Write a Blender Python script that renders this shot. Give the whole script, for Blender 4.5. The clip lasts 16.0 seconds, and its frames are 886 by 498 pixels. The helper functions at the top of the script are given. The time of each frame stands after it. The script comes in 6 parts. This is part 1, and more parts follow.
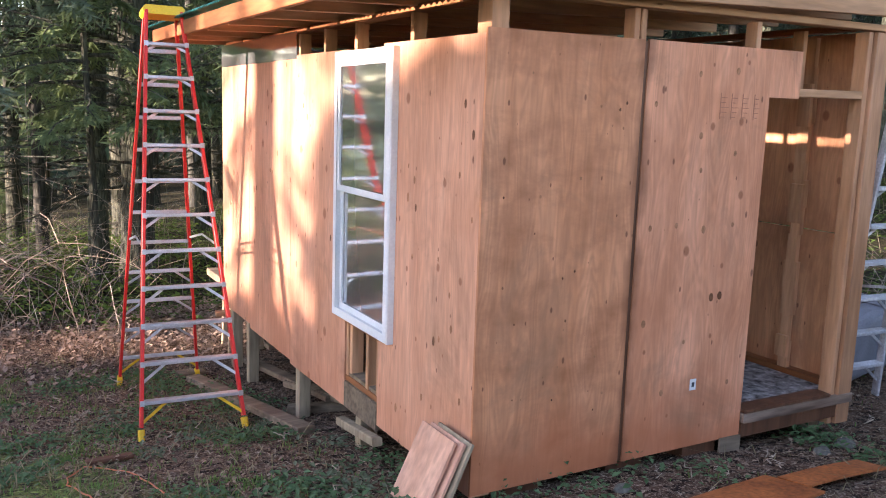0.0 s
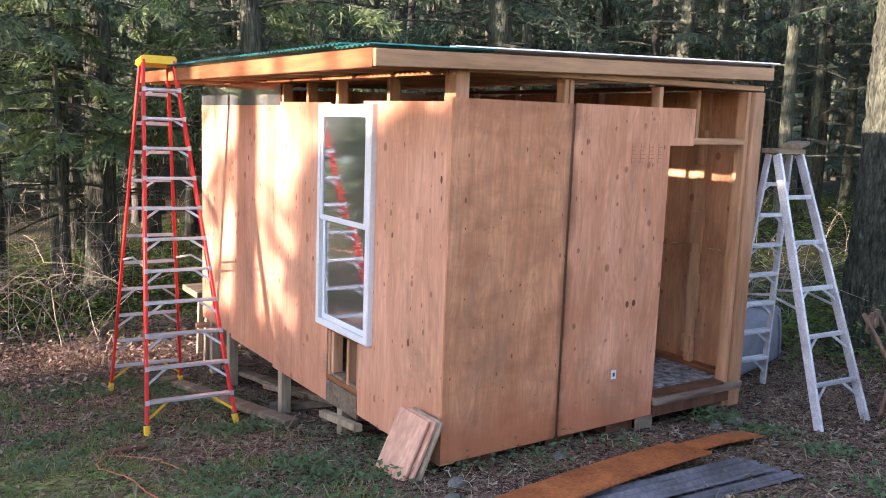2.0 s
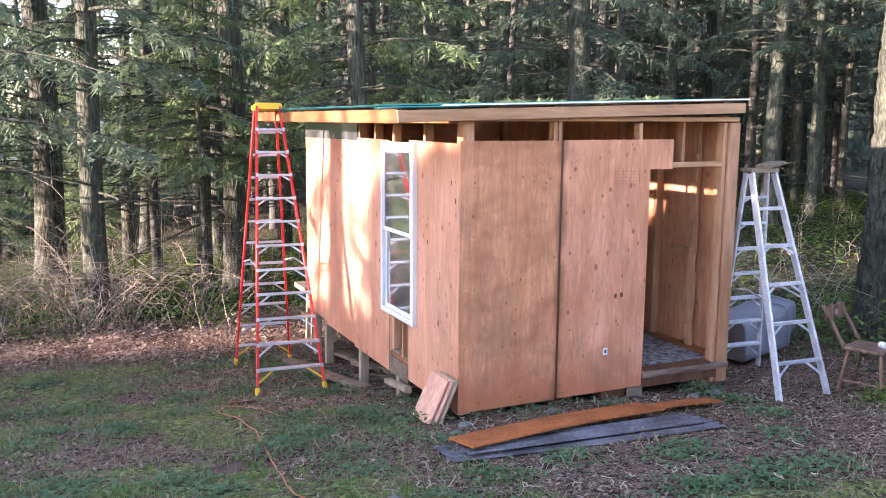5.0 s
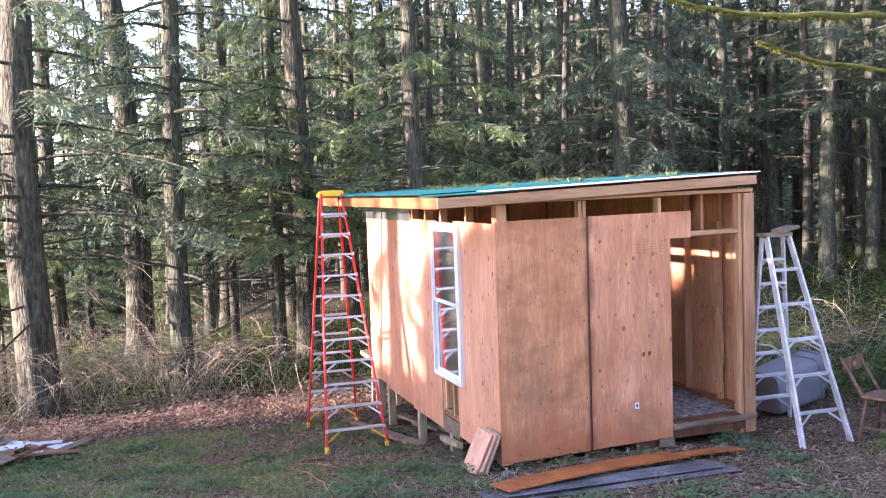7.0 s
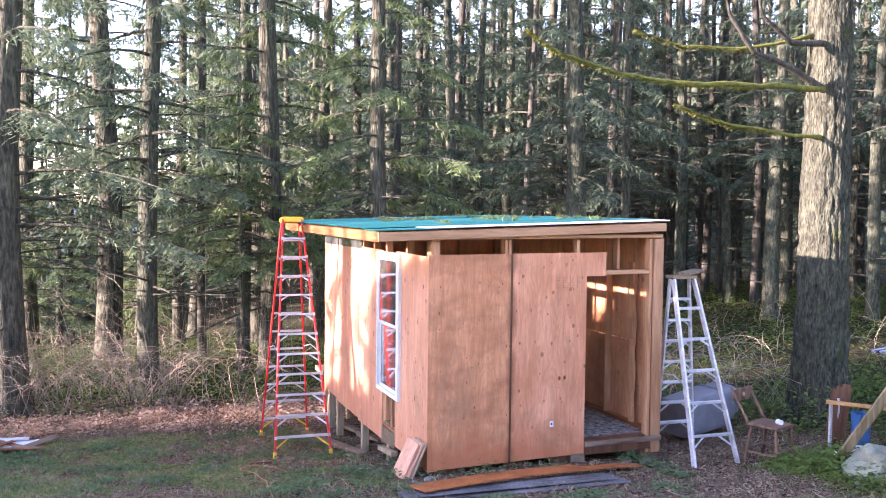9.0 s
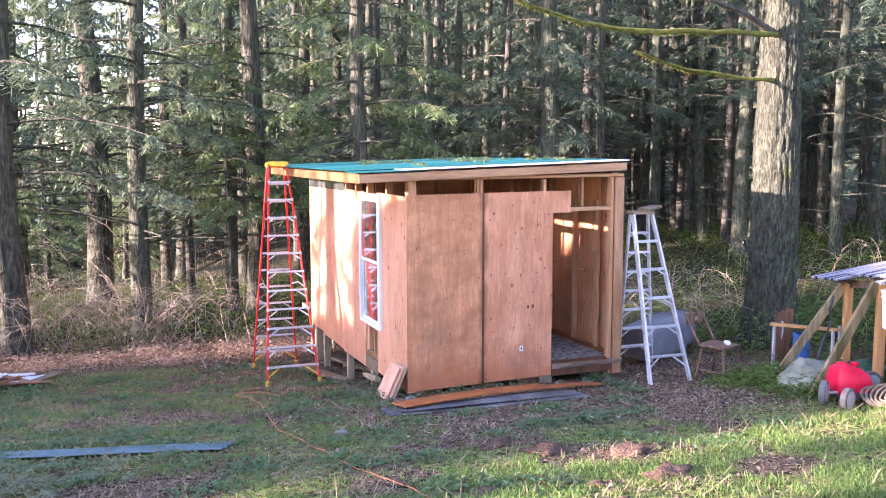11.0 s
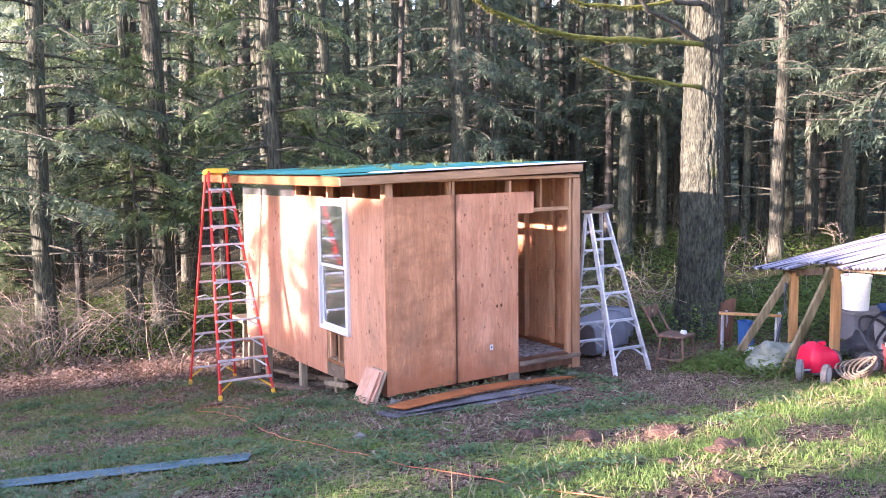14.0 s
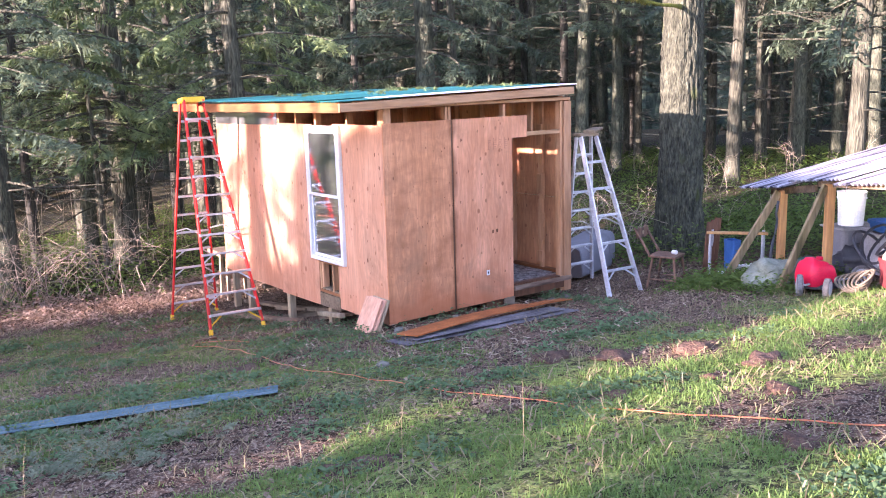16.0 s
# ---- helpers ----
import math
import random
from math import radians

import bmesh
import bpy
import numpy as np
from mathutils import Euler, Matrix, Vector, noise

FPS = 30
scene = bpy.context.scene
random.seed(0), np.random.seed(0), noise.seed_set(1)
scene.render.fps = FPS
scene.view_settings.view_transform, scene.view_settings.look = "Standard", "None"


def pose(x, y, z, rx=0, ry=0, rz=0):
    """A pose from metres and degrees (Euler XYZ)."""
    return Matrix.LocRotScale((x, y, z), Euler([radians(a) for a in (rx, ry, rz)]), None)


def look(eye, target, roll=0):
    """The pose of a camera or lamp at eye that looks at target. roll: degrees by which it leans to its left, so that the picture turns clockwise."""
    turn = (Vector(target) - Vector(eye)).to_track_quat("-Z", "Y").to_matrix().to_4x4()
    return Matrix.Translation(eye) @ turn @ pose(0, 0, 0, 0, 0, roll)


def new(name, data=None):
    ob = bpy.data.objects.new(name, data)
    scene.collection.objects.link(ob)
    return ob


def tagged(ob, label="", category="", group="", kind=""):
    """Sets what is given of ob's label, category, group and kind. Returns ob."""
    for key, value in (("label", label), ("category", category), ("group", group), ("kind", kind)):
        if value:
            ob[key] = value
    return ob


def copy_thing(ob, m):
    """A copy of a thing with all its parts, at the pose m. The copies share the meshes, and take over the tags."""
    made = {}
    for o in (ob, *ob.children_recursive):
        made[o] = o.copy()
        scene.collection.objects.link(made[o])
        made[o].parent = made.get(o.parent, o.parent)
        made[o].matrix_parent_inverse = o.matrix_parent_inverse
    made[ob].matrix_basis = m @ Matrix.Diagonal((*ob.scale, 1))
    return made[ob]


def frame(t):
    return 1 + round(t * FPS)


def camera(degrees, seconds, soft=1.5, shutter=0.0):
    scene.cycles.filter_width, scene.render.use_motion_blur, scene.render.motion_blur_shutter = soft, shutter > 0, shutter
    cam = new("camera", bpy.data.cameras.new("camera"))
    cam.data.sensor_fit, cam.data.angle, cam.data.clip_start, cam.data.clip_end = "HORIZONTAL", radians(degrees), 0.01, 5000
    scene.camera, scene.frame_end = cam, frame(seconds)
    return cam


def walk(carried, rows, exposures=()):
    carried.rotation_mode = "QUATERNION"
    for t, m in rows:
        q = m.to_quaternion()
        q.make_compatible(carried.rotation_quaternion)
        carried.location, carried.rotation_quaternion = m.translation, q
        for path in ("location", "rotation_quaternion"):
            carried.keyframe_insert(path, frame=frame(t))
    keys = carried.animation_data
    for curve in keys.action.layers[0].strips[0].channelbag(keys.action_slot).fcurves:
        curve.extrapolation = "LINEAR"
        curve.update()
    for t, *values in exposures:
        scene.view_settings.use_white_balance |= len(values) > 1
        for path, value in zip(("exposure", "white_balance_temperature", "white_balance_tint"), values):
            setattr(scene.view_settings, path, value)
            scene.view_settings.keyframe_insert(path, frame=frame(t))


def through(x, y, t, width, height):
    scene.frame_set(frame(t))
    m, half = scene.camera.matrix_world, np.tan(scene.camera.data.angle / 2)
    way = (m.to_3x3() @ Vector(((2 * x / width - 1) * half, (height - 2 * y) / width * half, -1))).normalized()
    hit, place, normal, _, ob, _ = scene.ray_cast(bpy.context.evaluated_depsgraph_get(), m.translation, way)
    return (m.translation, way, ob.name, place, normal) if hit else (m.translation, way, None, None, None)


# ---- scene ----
cam = camera(55.3, 16.0, soft=1.05)
PATH = [
    (0, (0.069, 0.27, 2.033), (1.029, 1.996, 1.715), 1.9),
    (0.5, (-0.184, 0.099, 2.092), (0.92, 1.74, 1.797), 2.2),
    (1, (-0.471, -0.007, 2.104), (0.675, 1.609, 1.83), 2.3),
    (1.5, (-0.683, -0.246, 2.184), (0.465, 1.37, 1.912), 2.4),
    (2, (-0.73, -0.616, 2.269), (0.364, 1.034, 1.983), 2.1),
    (2.5, (-0.715, -0.982, 2.374), (0.335, 0.693, 2.076), 2.1),
    (3, (-0.808, -1.314, 2.429), (0.165, 0.416, 2.183), 1.2),
    (3.2, (-0.797, -1.444, 2.449), (0.048, 0.344, 2.152), 0.5),
    (5.3, (-0.87, -2.881, 2.603), (-0.061, -1.074, 2.321), 0.4),
    (5.5, (-0.884, -2.973, 2.623), (-0.08, -1.161, 2.359), 0.1),
    (6, (-0.894, -3.28, 2.671), (-0.146, -1.434, 2.492), -0.8),
    (6.5, (-0.914, -3.529, 2.695), (-0.181, -1.675, 2.536), -1.1),
    (7, (-0.954, -3.777, 2.751), (-0.291, -1.894, 2.62), -2.0),
    (7.5, (-0.914, -4.078, 2.763), (-0.349, -2.161, 2.677), -1.5),
    (8, (-0.955, -4.383, 2.785), (-0.439, -2.451, 2.757), -1.7),
    (8.5, (-0.959, -4.659, 2.841), (-0.333, -2.761, 2.77), -1.6),
    (9, (-0.933, -4.938, 2.905), (-0.217, -3.072, 2.824), 0.7),
    (9.5, (-0.952, -5.259, 2.898), (-0.271, -3.384, 2.751), 0.1),
    (10, (-0.925, -5.48, 2.939), (-0.245, -3.61, 2.736), 0.3),
    (10.2, (-0.904, -5.556, 2.928), (-0.22, -3.689, 2.714), 0.3),
    (11.25, (-1.28, -5.74, 2.885), (-0.50, -3.91, 2.675), -0.2),
    (12.3, (-1.777, -5.559, 2.833), (-0.911, -3.768, 2.631), -0.6),
    (12.5, (-1.874, -5.562, 2.833), (-1.006, -3.771, 2.632), -0.6),
    (13, (-2.097, -5.557, 2.865), (-1.148, -3.81, 2.644), -1.0),
    (13.5, (-2.258, -5.274, 2.825), (-1.197, -3.589, 2.638), -0.8),
    (14, (-2.524, -5.104, 2.778), (-1.465, -3.418, 2.592), -0.7),
    (14.5, (-2.697, -5.002, 2.81), (-1.62, -3.33, 2.602), -0.7),
    (15, (-2.831, -4.795, 2.772), (-1.724, -3.151, 2.509), -1.2),
    (15.5, (-3.015, -4.633, 2.752), (-1.873, -3.016, 2.463), -2.0),
    (16, (-3.11, -4.601, 2.761), (-1.944, -3.015, 2.404), -1.6),
]
EXPOSURES = [(0, 2.66, 7100, 29), (1.5, 2.68, 7100, 29), (3, 2.96, 6950, 30), (5.5, 3.18, 6800, 36), (8, 3.20, 6750, 41), (10, 3.36, 6760, 42), (13, 3.29, 6730, 43), (16, 3.29, 6730, 43)]
walk(cam, [(t, look(eye, target, roll)) for t, eye, target, roll in PATH], EXPOSURES)

# ---- light: a low sun from the west, clear sky ----
SUN_TRAVEL, SUN_HEIGHT = -3.0, 10.0   # degrees: heading of the rays from +x, elevation
world = bpy.data.worlds.new("sky")
scene.world = world
world.use_nodes = True
wn = world.node_tree
sky = wn.nodes.new("ShaderNodeTexSky")
sky.sky_type, sky.sun_disc = "NISHITA", False
sky.sun_elevation = radians(SUN_HEIGHT + 6)
sky.sun_rotation = radians(270 - SUN_TRAVEL)
sky.air_density, sky.dust_density, sky.ozone_density = 1.0, 0.2, 1.5
wn.nodes["Background"].inputs["Strength"].default_value = 0.13
wn.links.new(sky.outputs["Color"], wn.nodes["Background"].inputs["Color"])
sun = new("sun", bpy.data.lights.new("sun", "SUN"))
sun.data.energy, sun.data.angle, sun.data.color = 4.0, radians(0.6), (1.0, 0.92, 0.82)
sa, se = radians(SUN_TRAVEL), radians(SUN_HEIGHT)
sun.matrix_world = look((0, 0, 20), (math.cos(sa) * math.cos(se), math.sin(sa) * math.cos(se), 20 - math.sin(se)))


# ---- materials ----
def mat(name, c1, c2, scale=4.0, rough=0.75, stretch=(1, 1, 1), fine=40.0, grain=0.25, bump=0.25, depth=0.01, metal=0.0,
        spots=None, vary=0.12, shine=0.3):
    """Two scales of noise between two colours, a fine grain, relief, and optional dark spots (scale, size, colour)."""
    m = bpy.data.materials.new(name)
    m.use_nodes = True
    t = m.node_tree
    n, l = t.nodes, t.links
    bs = n["Principled BSDF"]
    bs.inputs["Roughness"].default_value, bs.inputs["Metallic"].default_value = rough, metal
    bs.inputs["Specular IOR Level"].default_value = shine
    tc, mp = n.new("ShaderNodeTexCoord"), n.new("ShaderNodeMapping")
    mp.inputs["Scale"].default_value = stretch
    l.new(tc.outputs["Object"], mp.inputs["Vector"])
    info = n.new("ShaderNodeObjectInfo")
    shift = n.new("ShaderNodeVectorMath")
    shift.operation = "SCALE"
    cmb = n.new("ShaderNodeCombineXYZ")
    for k in range(3):
        l.new(info.outputs["Random"], cmb.inputs[k])
    l.new(cmb.outputs[0], shift.inputs[0])
    shift.inputs["Scale"].default_value = 17.0
    add = n.new("ShaderNodeVectorMath")
    l.new(mp.outputs[0], add.inputs[0])
    l.new(shift.outputs[0], add.inputs[1])
    big, small = n.new("ShaderNodeTexNoise"), n.new("ShaderNodeTexNoise")
    big.inputs["Scale"].default_value, small.inputs["Scale"].default_value = scale, fine
    big.inputs["Detail"].default_value, small.inputs["Detail"].default_value = 5, 6
    big.inputs["Distortion"].default_value = 0.6
    for q in (big, small):
        l.new(add.outputs[0], q.inputs["Vector"])
    ramp = n.new("ShaderNodeMapRange")
    ramp.inputs["From Min"].default_value, ramp.inputs["From Max"].default_value = 0.3, 0.7
    l.new(big.outputs["Fac"], ramp.inputs["Value"])
    mix = n.new("ShaderNodeMix")
    mix.data_type = "RGBA"
    mix.inputs["A"].default_value, mix.inputs["B"].default_value = (*c1, 1), (*c2, 1)
    l.new(ramp.outputs[0], mix.inputs["Factor"])
    val = n.new("ShaderNodeMapRange")
    val.inputs["From Min"].default_value, val.inputs["From Max"].default_value = 0.3, 0.7
    val.inputs["To Min"].default_value, val.inputs["To Max"].default_value = 1 - grain, 1 + grain
    l.new(small.outputs["Fac"], val.inputs["Value"])
    per = n.new("ShaderNodeMapRange")
    per.inputs["To Min"].default_value, per.inputs["To Max"].default_value = 1 - vary, 1 + vary
    l.new(info.outputs["Random"], per.inputs["Value"])
    mul = n.new("ShaderNodeMath")
    mul.operation = "MULTIPLY"
    l.new(val.outputs[0], mul.inputs[0])
    l.new(per.outputs[0], mul.inputs[1])
    hsv = n.new("ShaderNodeHueSaturation")
    l.new(mix.outputs["Result"], hsv.inputs["Color"])
    l.new(mul.outputs[0], hsv.inputs["Value"])
    out = hsv.outputs[0]
    if spots:
        sc, size, colour, sst = spots
        mp2 = n.new("ShaderNodeMapping")
        mp2.inputs["Scale"].default_value = sst
        l.new(tc.outputs["Object"], mp2.inputs["Vector"])
        ad2 = n.new("ShaderNodeVectorMath")
        l.new(mp2.outputs[0], ad2.inputs[0])
        l.new(shift.outputs[0], ad2.inputs[1])
        vo = n.new("ShaderNodeTexVoronoi")
        vo.inputs["Scale"].default_value = sc
        l.new(ad2.outputs[0], vo.inputs["Vector"])
        mr = n.new("ShaderNodeMapRange")
        mr.inputs["From Min"].default_value, mr.inputs["From Max"].default_value = size * 0.5, size
        mr.inputs["To Min"].default_value, mr.inputs["To Max"].default_value = 0.8, 0
        l.new(vo.outputs["Distance"], mr.inputs["Value"])
        m2 = n.new("ShaderNodeMix")
        m2.data_type = "RGBA"
        m2.inputs["B"].default_value = (*colour, 1)
        l.new(mr.outputs[0], m2.inputs["Factor"])
        l.new(out, m2.inputs["A"])
        out = m2.outputs["Result"]
    l.new(out, bs.inputs["Base Color"])
    bp = n.new("ShaderNodeBump")
    bp.inputs["Strength"].default_value, bp.inputs["Distance"].default_value = bump, depth
    l.new(small.outputs["Fac"], bp.inputs["Height"])
    l.new(bp.outputs[0], bs.inputs["Normal"])
    return m


def wood(name, c1, c2, axis=2, rough=0.7, **kw):
    st = [6.0, 6.0, 6.0]
    st[axis] = 0.7
    return mat(name, c1, c2, scale=0.9, fine=5.0, stretch=tuple(st), rough=rough, **kw)


def plywood(name, pale, dark, stain, amount, horizontal=0.0, soaked=0.7):
    """Rotary-cut veneer: wide wandering figure, fine upright streaks, small knots and water stains."""
    m = wood(name, dark, pale, 2, 0.62, grain=0.12, bump=0.10, vary=0.05)
    n, l = m.node_tree.nodes, m.node_tree.links
    bs = n["Principled BSDF"]
    base = bs.inputs["Base Color"].links[0].from_socket
    tc = n.new("ShaderNodeTexCoord")
    mp = n.new("ShaderNodeMapping")
    mp.inputs["Scale"].default_value = (2.4, 2.4, 0.30) if not horizontal else (2.0, 2.0, 0.36)
    l.new(tc.outputs["Object"], mp.inputs["Vector"])
    warp = n.new("ShaderNodeTexNoise")
    warp.inputs["Scale"].default_value, warp.inputs["Detail"].default_value = 1.6, 3
    l.new(mp.outputs[0], warp.inputs["Vector"])
    rings = n.new("ShaderNodeMath")
    rings.operation = "MULTIPLY"
    rings.inputs[1].default_value = 150.0
    l.new(warp.outputs["Fac"], rings.inputs[0])
    wave = n.new("ShaderNodeMath")
    wave.operation = "SINE"
    l.new(rings.outputs[0], wave.inputs[0])
    fig = n.new("ShaderNodeMapRange")
    fig.inputs["From Min"].default_value, fig.inputs["From Max"].default_value = -1, 1
    fig.inputs["To Min"].default_value, fig.inputs["To Max"].default_value = 0.91, 1.04
    l.new(wave.outputs[0], fig.inputs["Value"])
    hs = n.new("ShaderNodeHueSaturation")
    l.new(base, hs.inputs["Color"])
    l.new(fig.outputs[0], hs.inputs["Value"])
    st = n.new("ShaderNodeTexNoise")
    st.inputs["Scale"].default_value, st.inputs["Detail"].default_value, st.inputs["Roughness"].default_value = 1.7, 7, 0.62
    mp2 = n.new("ShaderNodeMapping")
    mp2.inputs["Scale"].default_value = (1.5, 1.5, 0.9) if not horizontal else (0.9, 0.9, 1.6)
    l.new(tc.outputs["Object"], mp2.inputs["Vector"])
    l.new(mp2.outputs[0], st.inputs["Vector"])
    mr = n.new("ShaderNodeMapRange")
    mr.inputs["From Min"].default_value, mr.inputs["From Max"].default_value = 0.46, 0.70
    mr.inputs["To Max"].default_value = amount
    l.new(st.outputs["Fac"], mr.inputs["Value"])
    mx = n.new("ShaderNodeMix")
    mx.data_type = "RGBA"
    mx.inputs["B"].default_value = (*stain, 1)
    l.new(mr.outputs[0], mx.inputs["Factor"])
    l.new(hs.outputs[0], mx.inputs["A"])
    # flat coordinates on the sheet: along it and up
    sep, flat, along = n.new("ShaderNodeSeparateXYZ"), n.new("ShaderNodeCombineXYZ"), n.new("ShaderNodeMath")
    l.new(tc.outputs["Object"], sep.inputs[0])
    l.new(sep.outputs["X"], along.inputs[0])
    l.new(sep.outputs["Y"], along.inputs[1])
    l.new(along.outputs[0], flat.inputs["X"])
    l.new(sep.outputs["Z"], flat.inputs["Y"])

    def over(under, factor, colour):
        q = n.new("ShaderNodeMix")
        q.data_type = "RGBA"
        q.inputs["B"].default_value = (*colour, 1)
        l.new(factor, q.inputs["Factor"])
        l.new(under, q.inputs["A"])
        return q.outputs["Result"]

    def smoke(stretch, lo, hi, most):
        p, q, r = n.new("ShaderNodeMapping"), n.new("ShaderNodeTexNoise"), n.new("ShaderNodeMapRange")
        p.inputs["Scale"].default_value = (*stretch, 1)
        q.noise_dimensions = "2D"
        q.inputs["Detail"].default_value, q.inputs["Scale"].default_value, q.inputs["Roughness"].default_value = 6, 1.0, 0.65
        q.inputs["Distortion"].default_value = 0.5
        r.inputs["From Min"].default_value, r.inputs["From Max"].default_value, r.inputs["To Max"].default_value = lo, hi, most
        l.new(flat.outputs[0], p.inputs["Vector"])
        l.new(p.outputs[0], q.inputs["Vector"])
        l.new(q.outputs["Fac"], r.inputs["Value"])
        return r.outputs[0]

    def knots(scale, up, size, share):
        p, q, r, w, d = (n.new("ShaderNode" + k) for k in ("Mapping", "TexVoronoi", "MapRange", "MapRange", "Math"))
        p.inputs["Scale"].default_value = (1, up, 1)
        q.voronoi_dimensions = "2D"
        q.inputs["Scale"].default_value = scale
        l.new(flat.outputs[0], p.inputs["Vector"])
        l.new(p.outputs[0], q.inputs["Vector"])
        w.inputs["From Min"].default_value, w.inputs["To Min"].default_value, w.inputs["To Max"].default_value = 1 - share, 0.001, size
        l.new(q.outputs["Color"], w.inputs["Value"])
        d.operation = "DIVIDE"
        l.new(q.outputs["Distance"], d.inputs[0])
        l.new(w.outputs[0], d.inputs[1])
        r.inputs["From Min"].default_value, r.inputs["From Max"].default_value = 0.6, 1.0
        r.inputs["To Min"].default_value, r.inputs["To Max"].default_value = 0.75, 0
        l.new(d.outputs[0], r.inputs["Value"])
        return r.outputs[0]

    col = mx.outputs["Result"]
    col = over(col, smoke((1.5, 2.6) if horizontal else (5.0, 0.8), 0.52, 0.74, 0.32 if horizontal else 0.35), tuple(0.8 * k for k in stain))
    col = over(col, smoke((19.0, 0.9), 0.52, 0.78, 0.22), tuple(0.9 * k for k in stain))
    col = over(col, smoke((1.6, 1.2), 0.55, 0.72, 0.5), (0.24, 0.125, 0.07))
    col = over(col, knots(6.0, 0.45, 0.085, 0.75), (0.12, 0.04, 0.02))
    if not horizontal:
        col = over(col, knots(3.1, 0.75, 0.125, 0.6), (0.25, 0.08, 0.035))
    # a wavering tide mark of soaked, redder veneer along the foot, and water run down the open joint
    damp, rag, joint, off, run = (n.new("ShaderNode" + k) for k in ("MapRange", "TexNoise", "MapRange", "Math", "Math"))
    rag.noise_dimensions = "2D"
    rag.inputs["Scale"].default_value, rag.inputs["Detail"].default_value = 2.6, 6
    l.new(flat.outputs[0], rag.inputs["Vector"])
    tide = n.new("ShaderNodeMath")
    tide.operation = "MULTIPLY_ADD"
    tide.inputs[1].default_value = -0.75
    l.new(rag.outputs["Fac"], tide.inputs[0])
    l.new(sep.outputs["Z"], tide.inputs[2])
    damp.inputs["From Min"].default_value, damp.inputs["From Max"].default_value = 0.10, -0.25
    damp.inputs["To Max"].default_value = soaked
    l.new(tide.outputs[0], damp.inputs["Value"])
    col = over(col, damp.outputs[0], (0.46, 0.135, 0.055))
    off.operation = "SUBTRACT"
    off.inputs[1].default_value = 3.31
    l.new(sep.outputs["X"], off.inputs[0])
    run.operation = "ABSOLUTE"
    l.new(off.outputs[0], run.inputs[0])
    wide = n.new("ShaderNodeMath")
    wide.operation = "MULTIPLY_ADD"
    wide.inputs[1].default_value = -0.16
    l.new(rag.outputs["Fac"], wide.inputs[0])
    l.new(run.outputs[0], wide.inputs[2])
    joint.inputs["From Min"].default_value, joint.inputs["From Max"].default_value = -0.01, -0.075
    joint.inputs["To Max"].default_value = 0.8
    l.new(wide.outputs[0], joint.inputs["Value"])
    col = over(col, joint.outputs[0], (0.20, 0.075, 0.035))
    l.new(col, bs.inputs["Base Color"])
    return m


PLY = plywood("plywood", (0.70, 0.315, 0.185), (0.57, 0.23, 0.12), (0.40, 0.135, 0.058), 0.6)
# less saturated veneer for the left wall's sheets
PLY_LEFT = plywood("plywood_left_wall", (0.67, 0.345, 0.225), (0.54, 0.25, 0.15), (0.41, 0.165, 0.085), 0.5, 0.0, 0.2)
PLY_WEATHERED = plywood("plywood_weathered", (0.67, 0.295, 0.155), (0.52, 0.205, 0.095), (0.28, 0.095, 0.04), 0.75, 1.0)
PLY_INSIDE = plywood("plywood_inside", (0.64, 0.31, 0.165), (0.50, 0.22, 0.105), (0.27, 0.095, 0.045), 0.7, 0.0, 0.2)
OFFCUT = wood("cut_plywood_face", (0.47, 0.235, 0.150), (0.66, 0.365, 0.25), 2, 0.65, grain=0.18)
LUMBER_Z = wood("lumber_upright", (0.36, 0.165, 0.080), (0.56, 0.295, 0.165), 2, 0.65, grain=0.2)
LUMBER_X = wood("lumber_along_x", (0.34, 0.165, 0.080), (0.56, 0.315, 0.175), 0, 0.65, grain=0.2,
                spots=(2.5, 0.06, (0.2, 0.08, 0.03), (0.8, 3, 3)))
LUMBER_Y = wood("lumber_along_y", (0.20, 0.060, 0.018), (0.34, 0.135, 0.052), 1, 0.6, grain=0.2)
OLD_WOOD = wood("weathered_wood", (0.115, 0.078, 0.050), (0.235, 0.172, 0.115), 0, 0.85, grain=0.3, bump=0.4)
OLD_WOOD_Z = wood("weathered_post", (0.26, 0.19, 0.12), (0.38, 0.29, 0.19), 2, 0.85, grain=0.25, bump=0.4)
BRACE_WOOD = wood("mossy_plank", (0.085, 0.072, 0.030), (0.30, 0.215, 0.125), 2, 0.85, grain=0.35, bump=0.4)
DARK_WOOD = wood("dark_stained_wood", (0.075, 0.032, 0.018), (0.15, 0.065, 0.035), 2, 0.45, grain=0.2)
ORANGE_PLY = mat("rust_painted_board", (0.22, 0.060, 0.018), (0.42, 0.125, 0.035), 4, 0.6, (1, 1, 1), 40, 0.35, 0.2)
RED = mat("red_fiberglass", (0.60, 0.022, 0.020), (0.70, 0.05, 0.035), 3, 0.4, fine=90, grain=0.1, bump=0.05, vary=0.04)
YELLOW = mat("yellow_plastic", (0.72, 0.42, 0.02), (0.80, 0.50, 0.04), 4, 0.45, fine=80, grain=0.12, bump=0.05)
ALU = mat("aluminium", (0.50, 0.50, 0.52), (0.66, 0.66, 0.68), 6, 0.42, fine=120, grain=0.15, bump=0.05, metal=0.65)
ALU_DULL = mat("paint_spattered_aluminium", (0.40, 0.40, 0.42), (0.64, 0.64, 0.66), 6, 0.5, fine=70, grain=0.2, bump=0.1, metal=0.4)
VINYL = mat("white_vinyl", (0.60, 0.60, 0.60), (0.72, 0.71, 0.70), 3, 0.4, fine=60, grain=0.06, bump=0.03)
